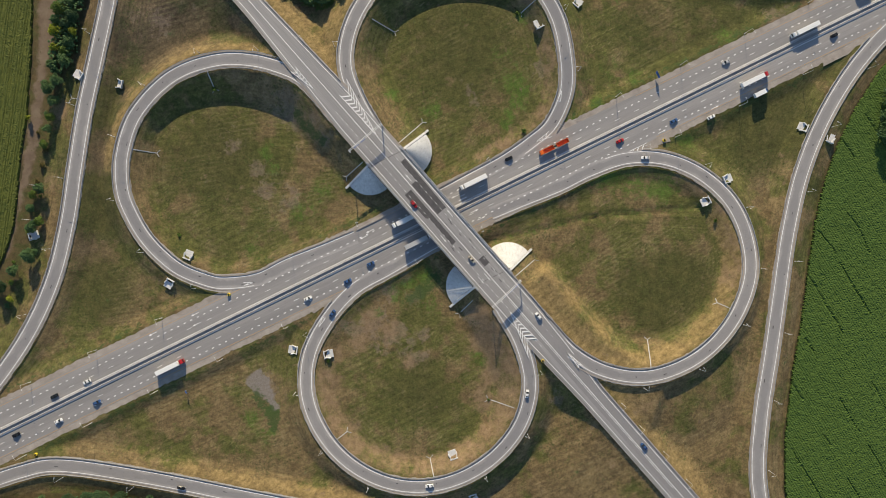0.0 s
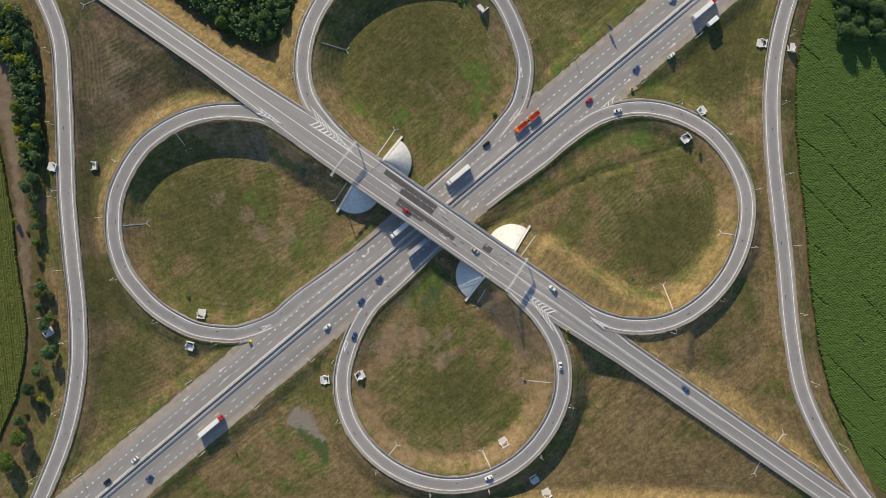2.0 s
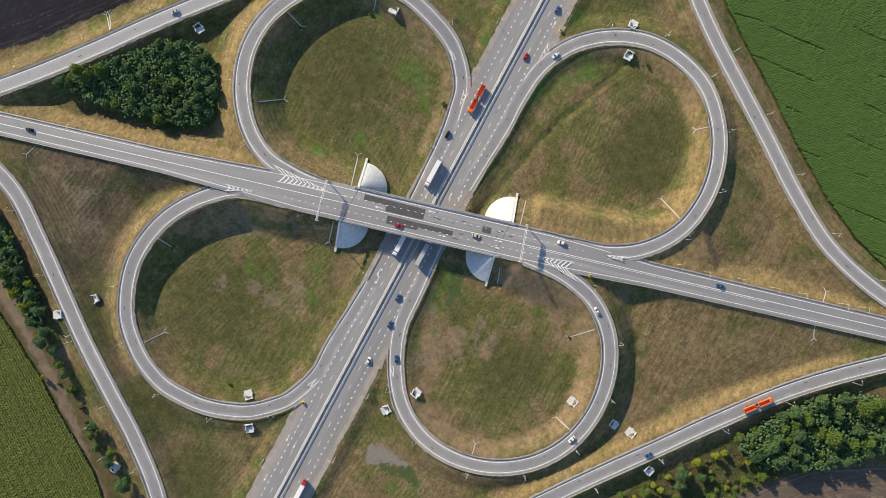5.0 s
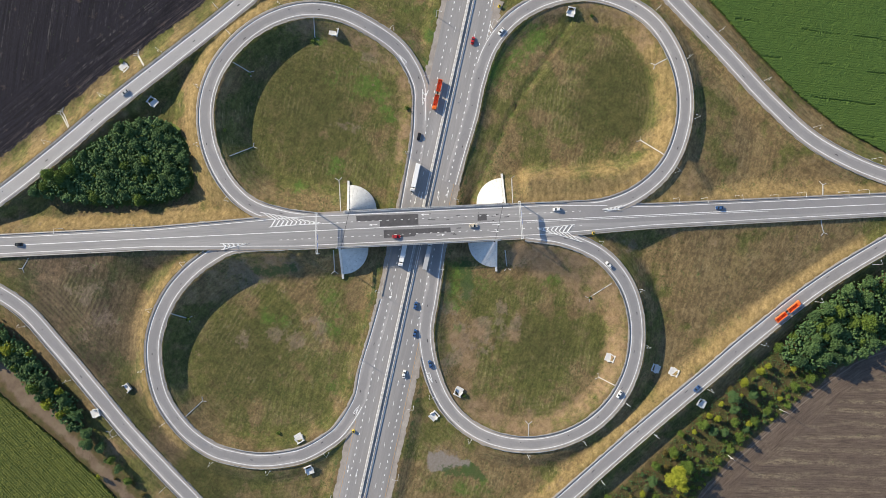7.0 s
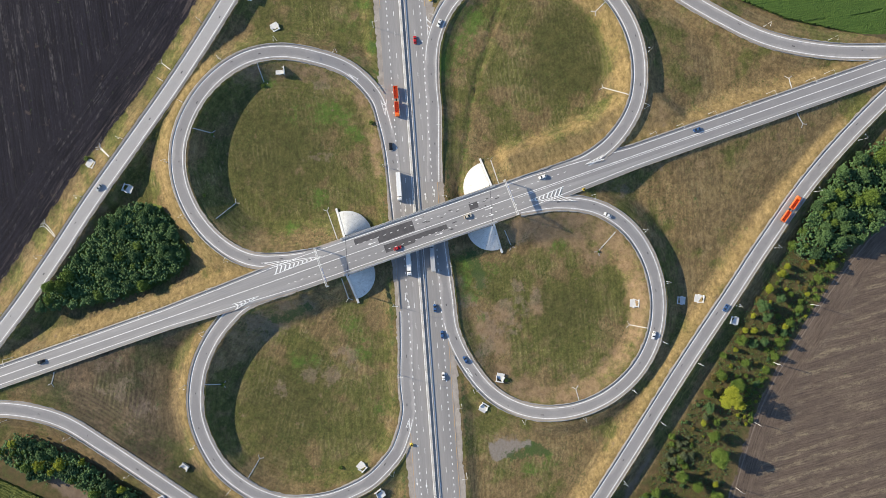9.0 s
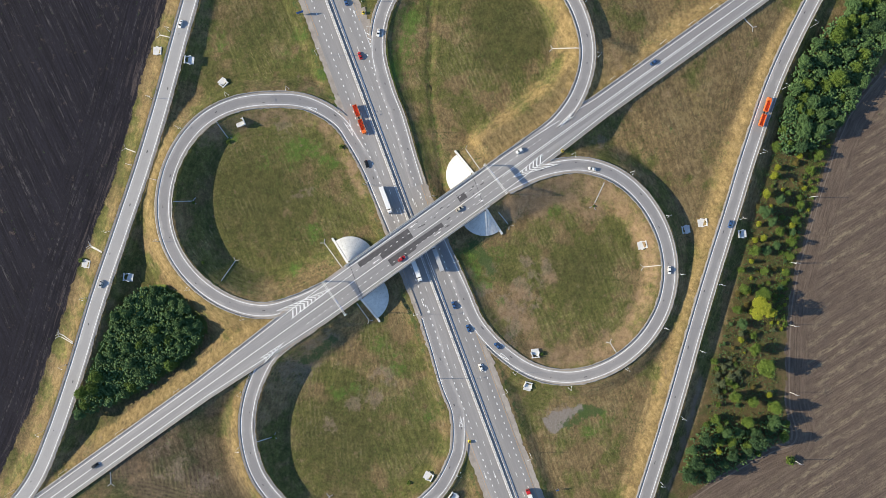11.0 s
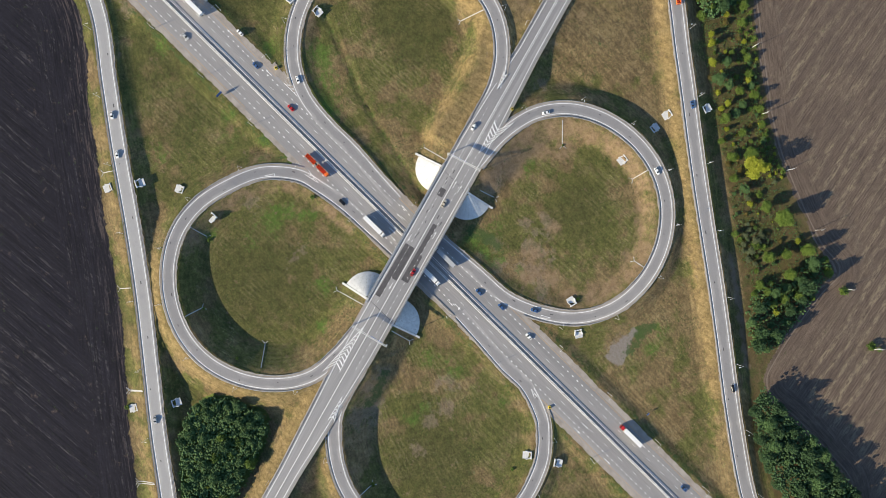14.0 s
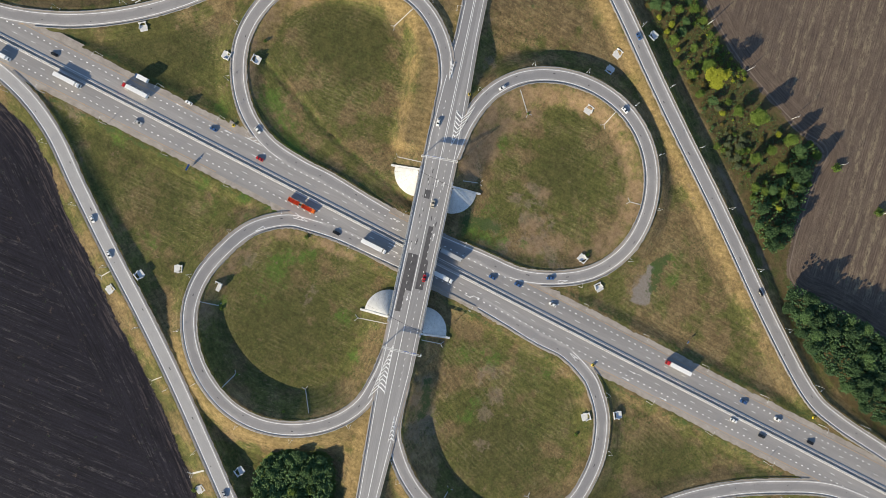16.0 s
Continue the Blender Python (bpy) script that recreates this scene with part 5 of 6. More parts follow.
def chute(a, b):
    """Open concrete drain from a road edge down the bank, forked at its foot."""
    a, b = np.array(a, float), np.array(b, float)
    d = (b - a) / np.linalg.norm(b - a)
    c = np.array([-d[1], d[0]])
    z0 = float(ground_z(np.array([a[0]]), np.array([a[1]]))[0])
    dr = thing("drain_chute", Matrix.Translation((*a, z0)), "narrow grey concrete drain chute running down a bank", "drain", "drain chutes")

    def channel(p, q, w):
        n = max(3, int(np.linalg.norm(q - p) / 1.5) + 1)
        e = (q - p) / np.linalg.norm(q - p)
        o = np.array([-e[1], e[0]])
        rows = []
        for t in np.linspace(0, 1, n):
            m = p + (q - p) * t
            z = float(ground_z(np.array([m[0]]), np.array([m[1]]))[0]) - z0
            for k, h in ((-w, -0.3), (-w, 0.18), (-w * 0.55, 0.18), (-w * 0.45, 0.08), (w * 0.45, 0.08), (w * 0.55, 0.18), (w, 0.18), (w, -0.3)):
                rows.append((*(m + o * k - a), z + h))
        f = [(i * 8 + j, (i + 1) * 8 + j, (i + 1) * 8 + j + 1, i * 8 + j + 1) for i in range(n - 1) for j in range(7)]
        return mesh_of("channel", rows, [t[::-1] for t in f], concrete)

    part("channel", channel(a, b, 0.24), concrete, dr)
    for sg in (-1, 1):
        part("fork", channel(b, b + d * 1.6 + c * sg * 1.9, 0.17), concrete, dr)


CHUTES_A = [(58.1, 122.8, 49.6, 116.4), (9.2, 141.3, 10.8, 132.2), (-33.2, 110.2, -21.2, 105.2), (-19.0, 41.7, -5.9, 55.0), (165.9, -49.1, 158.5, -45.4), (119.7, -81.4, 120.2, -66.3), (41.8, -32.7, 56.7, -21.5), (157.9, -167.0, 165.4, -164.2), (149.5, -172.0, 143.5, -180.8), (-122.9, 81.3, -120.4, 73.0), (-164.1, 39.1, -153.0, 37.7), (-38.2, 31.8, -47.8, 24.6), (-148.1, 163.0, -155.1, 162.4), (44.6, -102.7, 31.0, -99.4), (0.7, -141.6, -1.5, -132.3), (-53.5, -120.9, -47.7, -116.9), (21.8, -43.7, 14.9, -51.4), (-76.2, 191.2, -73.0, 202.0), (-23.2, 179.9, -20.6, 189.4), (102.6, 152.3, 104.2, 160.4), (35.3, 166.5, 37.3, 174.3), (-23.7, 179.7, -21.4, 188.5), (-77.0, 190.9, -74.6, 202.0), (-190.4, 66.0, -198.1, 67.4)]
for ax, ay, bx, by in CHUTES_A:
    chute((ax, ay), (bx, by))


# ---- gantries ----


def gantry(a, b, panels):
    """A sign gantry over the road from a to b."""
    a, b = np.array(a), np.array(b)
    L = float(np.linalg.norm(b - a))
    m = Matrix.Translation((*a, DECK_Z)) @ Matrix.Rotation(math.atan2(*(b - a)[::-1]), 4, "Z")
    g = thing("sign_gantry", m, "white steel truss gantry with road signs spanning the road", "gantry", "sign gantries")
    for x in (0, L):
        part("post", tube(bmesh.new(), (x, 0, -1.5), (x, 0, 7.2), 0.28, 0.22, 10), pole_paint, g)
    for h, y in ((6.2, -0.4), (7.1, -0.4), (6.2, 0.4), (7.1, 0.4)):
        part("chord", box(bmesh.new(), (L + 0.5, 0.16, 0.16), (L / 2, y, h)), pole_paint, g)
    bm = bmesh.new()
    k = int(L / 1.5)
    for i in range(k):
        x0, x1 = L * i / k, L * (i + 1) / k
        for y in (-0.4, 0.4):
            tube(bm, (x0, y, 6.2 if i % 2 else 7.1), (x1, y, 7.1 if i % 2 else 6.2), 0.05, 0.05, 5)
        tube(bm, (x0, -0.4, 7.1), (x1, 0.4, 7.1), 0.05, 0.05, 5)
    part("lattice", bm, pole_paint, g)
    for x, w in panels:
        part("sign_panel", box(bmesh.new(), (w, 0.1, 1.7), (x, -0.55, 6.6), 0.02), sign_blue, g, "blue sign panel seen edge-on")


gantry((-44.8, 37.0), (-27.6, 51.4), [(4.5, 3.4), (9.0, 3.4)])
gantry((32.2, -46.6), (47.2, -32.4), [(9.5, 3.4), (13.5, 3.4), (17.2, 2.6)])


def road_sign(x, y, turn, wide, high):
    """A large sign panel on two posts beside the highway."""
    z = float(ground_z(np.array([x]), np.array([y]))[0])
    g = thing("road_sign", Matrix.Translation((x, y, z)) @ Matrix.Rotation(turn, 4, "Z"), "large blue road sign on two grey posts beside the highway", "road sign", "road signs")
    for o in (-0.35, 0.35):
        part("post", tube(bmesh.new(), (0, o * wide, -0.2), (0, o * wide, high + 1.8), 0.09, 0.08, 8), steel, g)
    part("sign_panel", box(bmesh.new(), (0.08, wide, high), (-0.13, 0, high / 2 + 1.8), 0.02), sign_blue, g)


road_sign(124.6, 81.0, HWY_TURN, 4.0, 3.0)
road_sign(-136.1, -94.4, HWY_TURN, 2.0, 1.6)


def gore_bollard(x, y):
    z = road_z(x, y) if abs(np.dot(np.array([x, y]) - H0, HN)) > 20 else HWY_Z
    o = thing("gore_bollard", Matrix.Translation((x, y, z - 0.05)), "yellow plastic crash bollard at a road fork", "bollard", "gore bollards")
    bm = bmesh.new()
    bmesh.ops.create_cone(bm, cap_ends=True, segments=14, radius1=0.95, radius2=0.8, depth=1.3, matrix=Matrix.Translation((0, 0, 0.65)))
    part("drum", bm, yellow, o)
    bm = bmesh.new()
    bmesh.ops.create_cone(bm, cap_ends=True, segments=14, radius1=0.6, radius2=0.35, depth=0.25, matrix=Matrix.Translation((0, 0, 1.4)))
    part("cap", bm, rubber, o)


for gx, gy in ((128.8, 45.0), (60.0, -76.5), (-112.6, -40.6), (-218.5, -128.6)):
    gore_bollard(gx, gy)


# ---- vehicles ----
PAINTS = {}


def coat(name, col, rough=0.3):
    if name not in PAINTS:
        n = Nodes("paint_" + name, rough, 0.0)
        n.b.inputs["Coat Weight"].default_value = 0.4
        PAINTS[name] = n.done(n.mix(n.ramp(n.noise(2.0), 0.3, 0.7, 0, 0.15), col, tuple(0.8 * v for v in col)))
    return PAINTS[name]


COATS = {"white": (0.78, 0.78, 0.77), "black": (0.012, 0.012, 0.014), "blue": (0.04, 0.10, 0.24), "red": (0.42, 0.02, 0.025), "silver": (0.42, 0.43, 0.44), "grey": (0.13, 0.14, 0.15), "orange": (0.82, 0.16, 0.03), "beige": (0.52, 0.46, 0.36)}


def loft(rows):
    """A hull through cross-sections (x, half width, bottom, top), with rounded shoulders."""
    bm = bmesh.new()
    rings = []
    for x, w, lo, hi in rows:
        r = min(0.18, w * 0.25, (hi - lo) * 0.3)
        ring = [(x, -w, lo), (x, -w, hi - r), (x, -w + r, hi), (x, w - r, hi), (x, w, hi - r), (x, w, lo)]
        rings.append([bm.verts.new(p) for p in ring])
    for p, q in zip(rings, rings[1:]):
        for j in range(6):
            bm.faces.new((p[j], q[j], q[(j + 1) % 6], p[(j + 1) % 6]))
    bm.faces.new(rings[0][::-1])
    bm.faces.new(rings[-1])
    bmesh.ops.recalc_face_normals(bm, faces=bm.faces)
    return bm


def wheels(parent, xs, half, r, w=0.24):
    for x in xs:
        for sg in (-1, 1):
            y = sg * half
            wh = part("wheel", tube(bmesh.new(), (x, y - w / 2, r), (x, y + w / 2, r), r, r, 14), rubber, parent)
            part("rim", tube(bmesh.new(), (x, y + sg * w / 2 - 0.02, r), (x, y + sg * w / 2 + 0.02, r), r * 0.6, r * 0.6, 12), steel, wh)


def car(m, colour, suv=False):
    up = 0.18 if suv else 0.0
    c = thing("car", m, f"{colour} passenger {'van' if suv else 'car'} with dark windows on the road", "car", "vehicles on the roads")
    co = coat(colour, COATS[colour])
    part("body", loft([(-2.28, 0.72, 0.42, 0.78 + up), (-2.2, 0.86, 0.3, 0.95 + up), (-1.0, 0.9, 0.25, 0.98 + up), (1.0, 0.9, 0.25, 0.94 + up), (2.0, 0.85, 0.3, 0.8 + up), (2.25, 0.68, 0.42, 0.66 + up)]), co, c)
    back = -2.1 if suv else -1.75
    part("window_band", loft([(back, 0.74, 0.9 + up, 0.96 + up), (back + 0.5, 0.7, 0.9 + up, 1.40 + up), (0.25, 0.7, 0.9 + up, 1.42 + up), (1.05, 0.76, 0.9 + up, 0.97 + up)]), glass, c, "dark tinted windows")
    part("roof", loft([(back + 0.55, 0.6, 1.38 + up, 1.43 + up), (-0.6, 0.66, 1.40 + up, 1.48 + up), (0.2, 0.6, 1.38 + up, 1.44 + up)]), co, c)
    wheels(c, (-1.35, 1.35), 0.8, 0.32)
    for sg in (-1, 1):
        part("headlight", box(bmesh.new(), (0.18, 0.34, 0.14), (2.13, sg * 0.55, 0.68 + up), 0.03), tarp_white, c)
        part("tail_light", box(bmesh.new(), (0.1, 0.3, 0.18), (-2.22, sg * 0.6, 0.78 + up), 0.03), coat("red", COATS["red"]), c)
    return c


def lorry(m, cab_colour, load="white", length=13.6):
    t = thing("lorry", m, f"articulated lorry with {cab_colour} cab and long {load} trailer", "lorry", "vehicles on the roads")
    co, lo = coat(cab_colour, COATS[cab_colour]), (tarp_white if load == "white" else coat(load, COATS[load]))
    x0 = length / 2 - 1.2
    part("trailer_box", box(bmesh.new(), (length, 2.55, 2.85), (-1.2, 0, 2.6), 0.06), lo, t)
    for k in range(9):
        part("roof_bow", box(bmesh.new(), (0.08, 2.5, 0.05), (-1.2 - length / 2 + (k + 0.5) * length / 9, 0, 4.03)), lo, t)
    part("chassis", box(bmesh.new(), (length + 3.2, 0.9, 0.35), (0, 0, 0.95), 0.03), rubber, t)
    cab = part("cab", loft([(x0 + 0.6, 1.2, 0.7, 3.5), (x0 + 1.3, 1.22, 0.6, 3.75), (x0 + 2.2, 1.22, 0.5, 3.3), (x0 + 2.7, 1.15, 0.5, 2.4), (x0 + 2.8, 1.1, 0.5, 1.5)]), co, t)
    part("windscreen", box(bmesh.new(), (0.12, 2.0, 0.85), (x0 + 2.62, 0, 2.45), 0.03, Matrix.Rotation(-0.3, 4, "Y")), glass, cab)
    wheels(t, (x0 + 1.9, x0 - 1.3, -length / 2 + 0.6, -length / 2 + 1.9, -length / 2 + 3.2), 1.05, 0.5, 0.35)
    return t


def box_truck(m, cab_colour):
    t = thing("box_truck", m, f"short box truck with {cab_colour} cab and white body", "truck", "vehicles on the roads")
    part("cargo_box", box(bmesh.new(), (6.6, 2.5, 2.6), (-1.0, 0, 2.35), 0.05), tarp_white, t)
    part("chassis", box(bmesh.new(), (8.6, 0.9, 0.3), (0, 0, 0.8), 0.03), rubber, t)
    cab = part("cab", loft([(2.45, 1.1, 0.6, 2.5), (3.2, 1.12, 0.5, 2.6), (4.1, 1.08, 0.5, 1.9), (4.35, 1.0, 0.5, 1.3)]), coat(cab_colour, COATS[cab_colour]), t)
    part("windscreen", box(bmesh.new(), (0.1, 1.8, 0.7), (3.9, 0, 2.05), 0.03, Matrix.Rotation(-0.5, 4, "Y")), glass, cab)
    wheels(t, (3.3, -2.6), 0.95, 0.45, 0.3)
    return t


def open_tub(bm, size, at):
    """An open-topped load box with thick sides."""
    l, w, h = size
    x, y, z = at
    box(bm, (l, w, 0.15), (x, y, z + 0.08))
    for sg in (-1, 1):
        box(bm, (l, 0.16, h), (x, y + sg * (w / 2 - 0.08), z + h / 2))
        box(bm, (0.16, w - 0.34, h), (x + sg * (l / 2 - 0.08), y, z + h / 2))
    return bm


def dump_truck(m):
    t = thing("dump_truck", m, "orange dump truck towing an orange open trailer", "truck", "vehicles on the roads")
    co = coat("orange", COATS["orange"])
    part("load_box", open_tub(bmesh.new(), (6.4, 2.5, 1.7), (2.2, 0, 1.3)), co, t)
    part("load_box", open_tub(bmesh.new(), (7.0, 2.5, 1.7), (-6.4, 0, 1.3)), co, t, "open orange trailer box")
    part("chassis", box(bmesh.new(), (17.0, 0.9, 0.3), (-1.5, 0, 1.0), 0.03), rubber, t)
    cab = part("cab", loft([(5.6, 1.2, 0.7, 2.9), (6.2, 1.22, 0.6, 3.0), (7.2, 1.2, 0.6, 2.8), (7.5, 1.1, 0.6, 1.7)]), co, t)
    part("windscreen", box(bmesh.new(), (0.1, 2.0, 0.8), (7.35, 0, 2.3), 0.03), glass, cab)
    wheels(t, (6.4, 1.6, 0.2, -4.4, -8.6), 1.0, 0.5, 0.35)
    return t


def on_road(x, y, z, turn):
    return Matrix.Translation((x, y, z)) @ Matrix.Rotation(turn, 4, "Z")


WEST, EAST = HWY_TURN + math.pi, HWY_TURN        # the north carriageway runs west, the south one east


def hwy_spot(x, y):
    r = np.array([x, y]) - H0
    return r @ HD, r @ HN


def on_highway(kind, x, y, *more):
    s, n = hwy_spot(x, y)
    turn = WEST if n > 0 else EAST
    return kind(on_road(*hwy_xy(s, n), HWY_Z + 0.02, turn), *more)


on_highway(dump_truck, 66.0, 40.6)
for x, y, cab in ((22.4, 21.6, "white"), (-15.0, 0.6, "white"), (207.0, 106.6, "white")):
    on_highway(lorry, x, y, cab)
for x, y, cab in ((-8.0, -11.4, "white"), (-144.6, -80.4, "red"), (178.6, 78.6, "red")):
    on_highway(lorry, x, y, cab, "white" if cab == "red" else "silver")
on_highway(box_truck, 182.5, 71.3, "blue")
on_highway(box_truck, 240.0, 128.0, "white")
for x, y, col in ((42.0, 34.6, "black"), (-34.4, -23.6, "blue"), (-47.0, -33.2, "blue"), (-69.0, -42.8, "white"), (-208.3, -96.5, "black"), (-190.4, -88.5, "white"), (-185.0, -99.9, "blue"), (-205.9, -110.1, "white"), (-229.0, -117.6, "black"), (224.0, 103.8, "black"), (155.0, 58.0, "white"), (163.2, 88.6, "silver"), (134.1, 55.8, "blue"), (104.0, 44.6, "red")):
    on_highway(car, x, y, col)


def on_line(kind, k, x, y, back, *more):
    """Puts a vehicle on a side road at the given place, turned along it."""
    line = LINES[k]
    i = int(np.hypot(line[:, 0] - x, line[:, 1] - y).argmin())
    i = min(max(i, 1), len(line) - 2)
    d = line[i + 1] - line[i - 1]
    slope = math.atan2(d[2], math.hypot(d[0], d[1]))
    m = on_road(x, y, line[i, 2] + 0.1, math.atan2(d[1], d[0])) @ Matrix.Rotation(-slope, 4, "Y")
    return kind(m @ Matrix.Rotation(math.pi if back else 0, 4, "Z"), *more)


on_line(car, "loop_se", -1.9, -145.8, False, "white")
on_line(car, "loop_se", -55.5, -51.0, False, "blue")
on_line(car, "loop_ne", 118.1, 35.3, True, "white")
on_line(car, "loop_se", 51.6, -94.5, True, "white")
on_line(car, "ramp_se", 28.1, -178.6, True, "blue")
on_line(dump_truck, "ramp_se", 96.0, -192.2, False)
on_line(car, "ramp_se", -138.2, -146.8, False, "black")
on_line(car, "ramp_nw", 133.3, 143.6, False, "white")
on_line(car, "ramp_nw", 110.9, 148.2, False, "white")
on_line(car, "ramp_nw", -41.7, 178.2, False, "silver")


def on_overpass(kind, x, y, *more):
    s, n = float(np.dot((x, y), U)), float(np.dot((x, y), NRM)) - N0
    turn = math.atan2(U[1], U[0]) + (math.pi if n > 0 else 0)
    return kind(on_road(*over_xy(s, n), over_z(s) + 0.15, turn), *more)


for x, y, col, van in ((-145.0, 171.4, "black", False), (-10.3, 8.8, "red", False), (21.2, -21.1, "beige", False), (57.5, -51.9, "white", True), (116.0, -123.8, "blue", False)):
    on_overpass(car, x, y, col, van)


# ---- trees ----


def crown_mesh(name, seed, radius, height, material, clumps=110):
    """Crown of leafy clumps on several boughs of unlike size, with gaps between them."""
    r = np.random.RandomState(seed)
    boughs = [(0.0, 0.0, height * 0.80, radius * 0.50)]
    for k in range(11):
        a, d = k * 2.4 + r.uniform(-0.5, 0.5), radius * r.uniform(0.30, 0.78)
        boughs.append((math.cos(a) * d, math.sin(a) * d, height * r.uniform(0.36, 0.88 - 0.22 * d / radius), radius * r.uniform(0.20, 0.46)))
    weight = np.array([b[3] ** 2 for b in boughs])
    eight = np.array([(1, 0, 0), (0, 1, 0), (-1, 0, 0), (0, -1, 0), (0, 0, 0.8), (0, 0, -0.8)], float)
    tri = np.array([(0, 1, 4), (1, 2, 4), (2, 3, 4), (3, 0, 4), (1, 0, 5), (2, 1, 5), (3, 2, 5), (0, 3, 5)])
    verts, faces, k = [], [], 0
    for b in r.choice(len(boughs), clumps, p=weight / weight.sum()):
        bx, by, bz, br = boughs[b]
        d = r.normal((0, 0, 0.3), (1, 1, 0.8))
        d /= np.linalg.norm(d)
        p = np.array((bx, by, bz)) + d * br * r.uniform(0.6, 1.18)
        sz = r.uniform(0.16, 0.42) * (radius / 3.5) ** 0.5
        q, _ = np.linalg.qr(r.normal(0, 1, (3, 3)))
        w = p + (eight * r.uniform(0.55, 1.35, (6, 1))) @ q * sz
        w[:, 2] = np.maximum(w[:, 2], 0.3)
        verts.append(w)
        faces += (tri + k).tolist()
        k += 6
        for _ in range(3):
            o = p + r.normal(0, 1, 3) * sz * (1.2, 1.2, 0.7)
            a, c = r.normal(0, 1, 3) * (1, 1, 0.5), r.normal(0, 1, 3) * (1, 1, 0.5)
            a, c = a / np.linalg.norm(a) * 0.2, c / np.linalg.norm(c) * 0.2
            verts.append(np.array([o + a, o + c, o - a, o - c]))
            faces.append((k, k + 1, k + 2, k + 3))
            k += 4
    return mesh_of(name, np.vstack(verts).tolist(), faces, material)


def trunk_mesh(seed, height, radius):
    rng = random.Random(seed)
    bm = bmesh.new()
    tube(bm, (0, 0, -0.3), (rng.uniform(-0.2, 0.2), rng.uniform(-0.2, 0.2), height * 0.5), 0.22, 0.13, 7)
    for i in range(4):
        a = i * 1.57 + rng.uniform(-0.4, 0.4)
        tube(bm, (0, 0, height * (0.28 + 0.05 * i)), (math.cos(a) * radius * 0.55, math.sin(a) * radius * 0.55, height * rng.uniform(0.42, 0.58)), 0.10, 0.04, 5)
    me = bpy.data.meshes.new("trunk")
    bm.to_mesh(me)
    bm.free()
    me.materials.append(bark)
    return me


FORMS = []
for i, (rad, hgt) in enumerate(((2.6, 6.6), (3.2, 8.0), (3.9, 9.4), (4.6, 10.6), (6.6, 12.5))):
    FORMS.append((rad, trunk_mesh(50 + i, hgt, rad), {tone: crown_mesh("crown", 10 * i + j, rad, hgt, mt, 420 + 190 * i) for j, (tone, mt) in enumerate((("dark", leaf_dark), ("mid", leaf_mid), ("yellow", leaf_yellow), ("deep", leaf_deep)))}))
BUSH = {tone: [crown_mesh("leaves", 200 + j * 3 + k, 1.5, 2.2, mt, 130) for k in range(2)] for j, (tone, mt) in enumerate((("dark", leaf_dark), ("mid", leaf_mid), ("yellow", leaf_yellow), ("rust", leaf_rust), ("grey", leaf_grey)))}
TREE_LABEL = {"deep": "deep green broadleaf tree in a dense wood", "dark": "dark green broadleaf tree with a dense crown", "mid": "green broadleaf tree with a loose crown", "yellow": "yellow-green young tree with a thin crown"}


def tree_of(x, y, radius, tone, rng, group, tall=1.0):
    """A tree whose crown has about that radius."""
    size = min(range(len(FORMS)), key=lambda i: abs(FORMS[i][0] - radius))
    z = float(ground_z(np.array([x]), np.array([y]))[0])
    k = radius / FORMS[size][0]
    m = Matrix.Translation((x, y, z)) @ Matrix.Rotation(rng.uniform(0, 6.28), 4, "Z") @ Matrix.Diagonal((k * rng.uniform(0.9, 1.1), k, k * tall * rng.uniform(0.85, 1.15), 1))
    t = thing("tree", m, TREE_LABEL[tone], "tree", group)
    part("trunk", FORMS[size][1], bark, t)
    part("crown", FORMS[size][2][tone], leaf_dark, t)


def bush(x, y, tone, rng, group, scale=1.0):
    z = float(ground_z(np.array([x]), np.array([y]))[0])
    k = scale * rng.uniform(0.6, 1.2)
    ob = new("bush", rng.choice(BUSH[tone]))
    ob.matrix_world = Matrix.Translation((x, y, z - 0.2)) @ Matrix.Rotation(rng.uniform(0, 6.28), 4, "Z") @ Matrix.Scale(k, 4)
    words = {"dark": "dark green", "mid": "green", "yellow": "yellow-green", "rust": "rusty brown", "grey": "grey-green"}[tone]
    tagged(ob, f"low {words} leafy bush in rough grass", "bush", group)


def scatter(poly, gap, rng, tries=6000):
    """Places at least a gap apart inside a polygon."""
    xs, ys = [p[0] for p in poly], [p[1] for p in poly]
    got = []
    for _ in range(tries):
        x, y = rng.uniform(min(xs), max(xs)), rng.uniform(min(ys), max(ys))
        if inside(np.array([x]), np.array([y]), poly)[0] and all((x - a) ** 2 + (y - b) ** 2 > gap * gap for a, b in got):
            got.append((x, y))
    return got


def undergrowth(name, poly, gap, low, high, material, label, rng, per=13, tiny=0.28, large=0.62):
    """Leafy filling between the trees of a wood, as one rough mass of clumps."""
    base = bmesh.new()
    bmesh.ops.create_icosphere(base, subdivisions=1, radius=1.0)
    bv = np.array([v.co[:] for v in base.verts])
    bf = np.array([[v.index for v in f.verts] for f in base.faces])
    base.free()
    r = np.random.RandomState(11)
    verts, faces = [], []
    for x, y in scatter(poly, gap, rng, 9000):
        for _ in range(per):
            c = np.array([x + r.normal(0, 1.1), y + r.normal(0, 1.1), r.uniform(low, high)])
            sz = r.uniform(tiny, large)
            faces.append(bf + 12 * len(verts))
            verts.append(c + bv * sz * r.uniform(0.6, 1.25, (12, 1)) * (1, 1, 0.75))
    me = bpy.data.meshes.new(name)
    me.from_pydata(np.vstack(verts).tolist(), [], np.vstack(faces).tolist())
    me.materials.append(material)
    tagged(new(name, me), label, "undergrowth", kind="stuff")


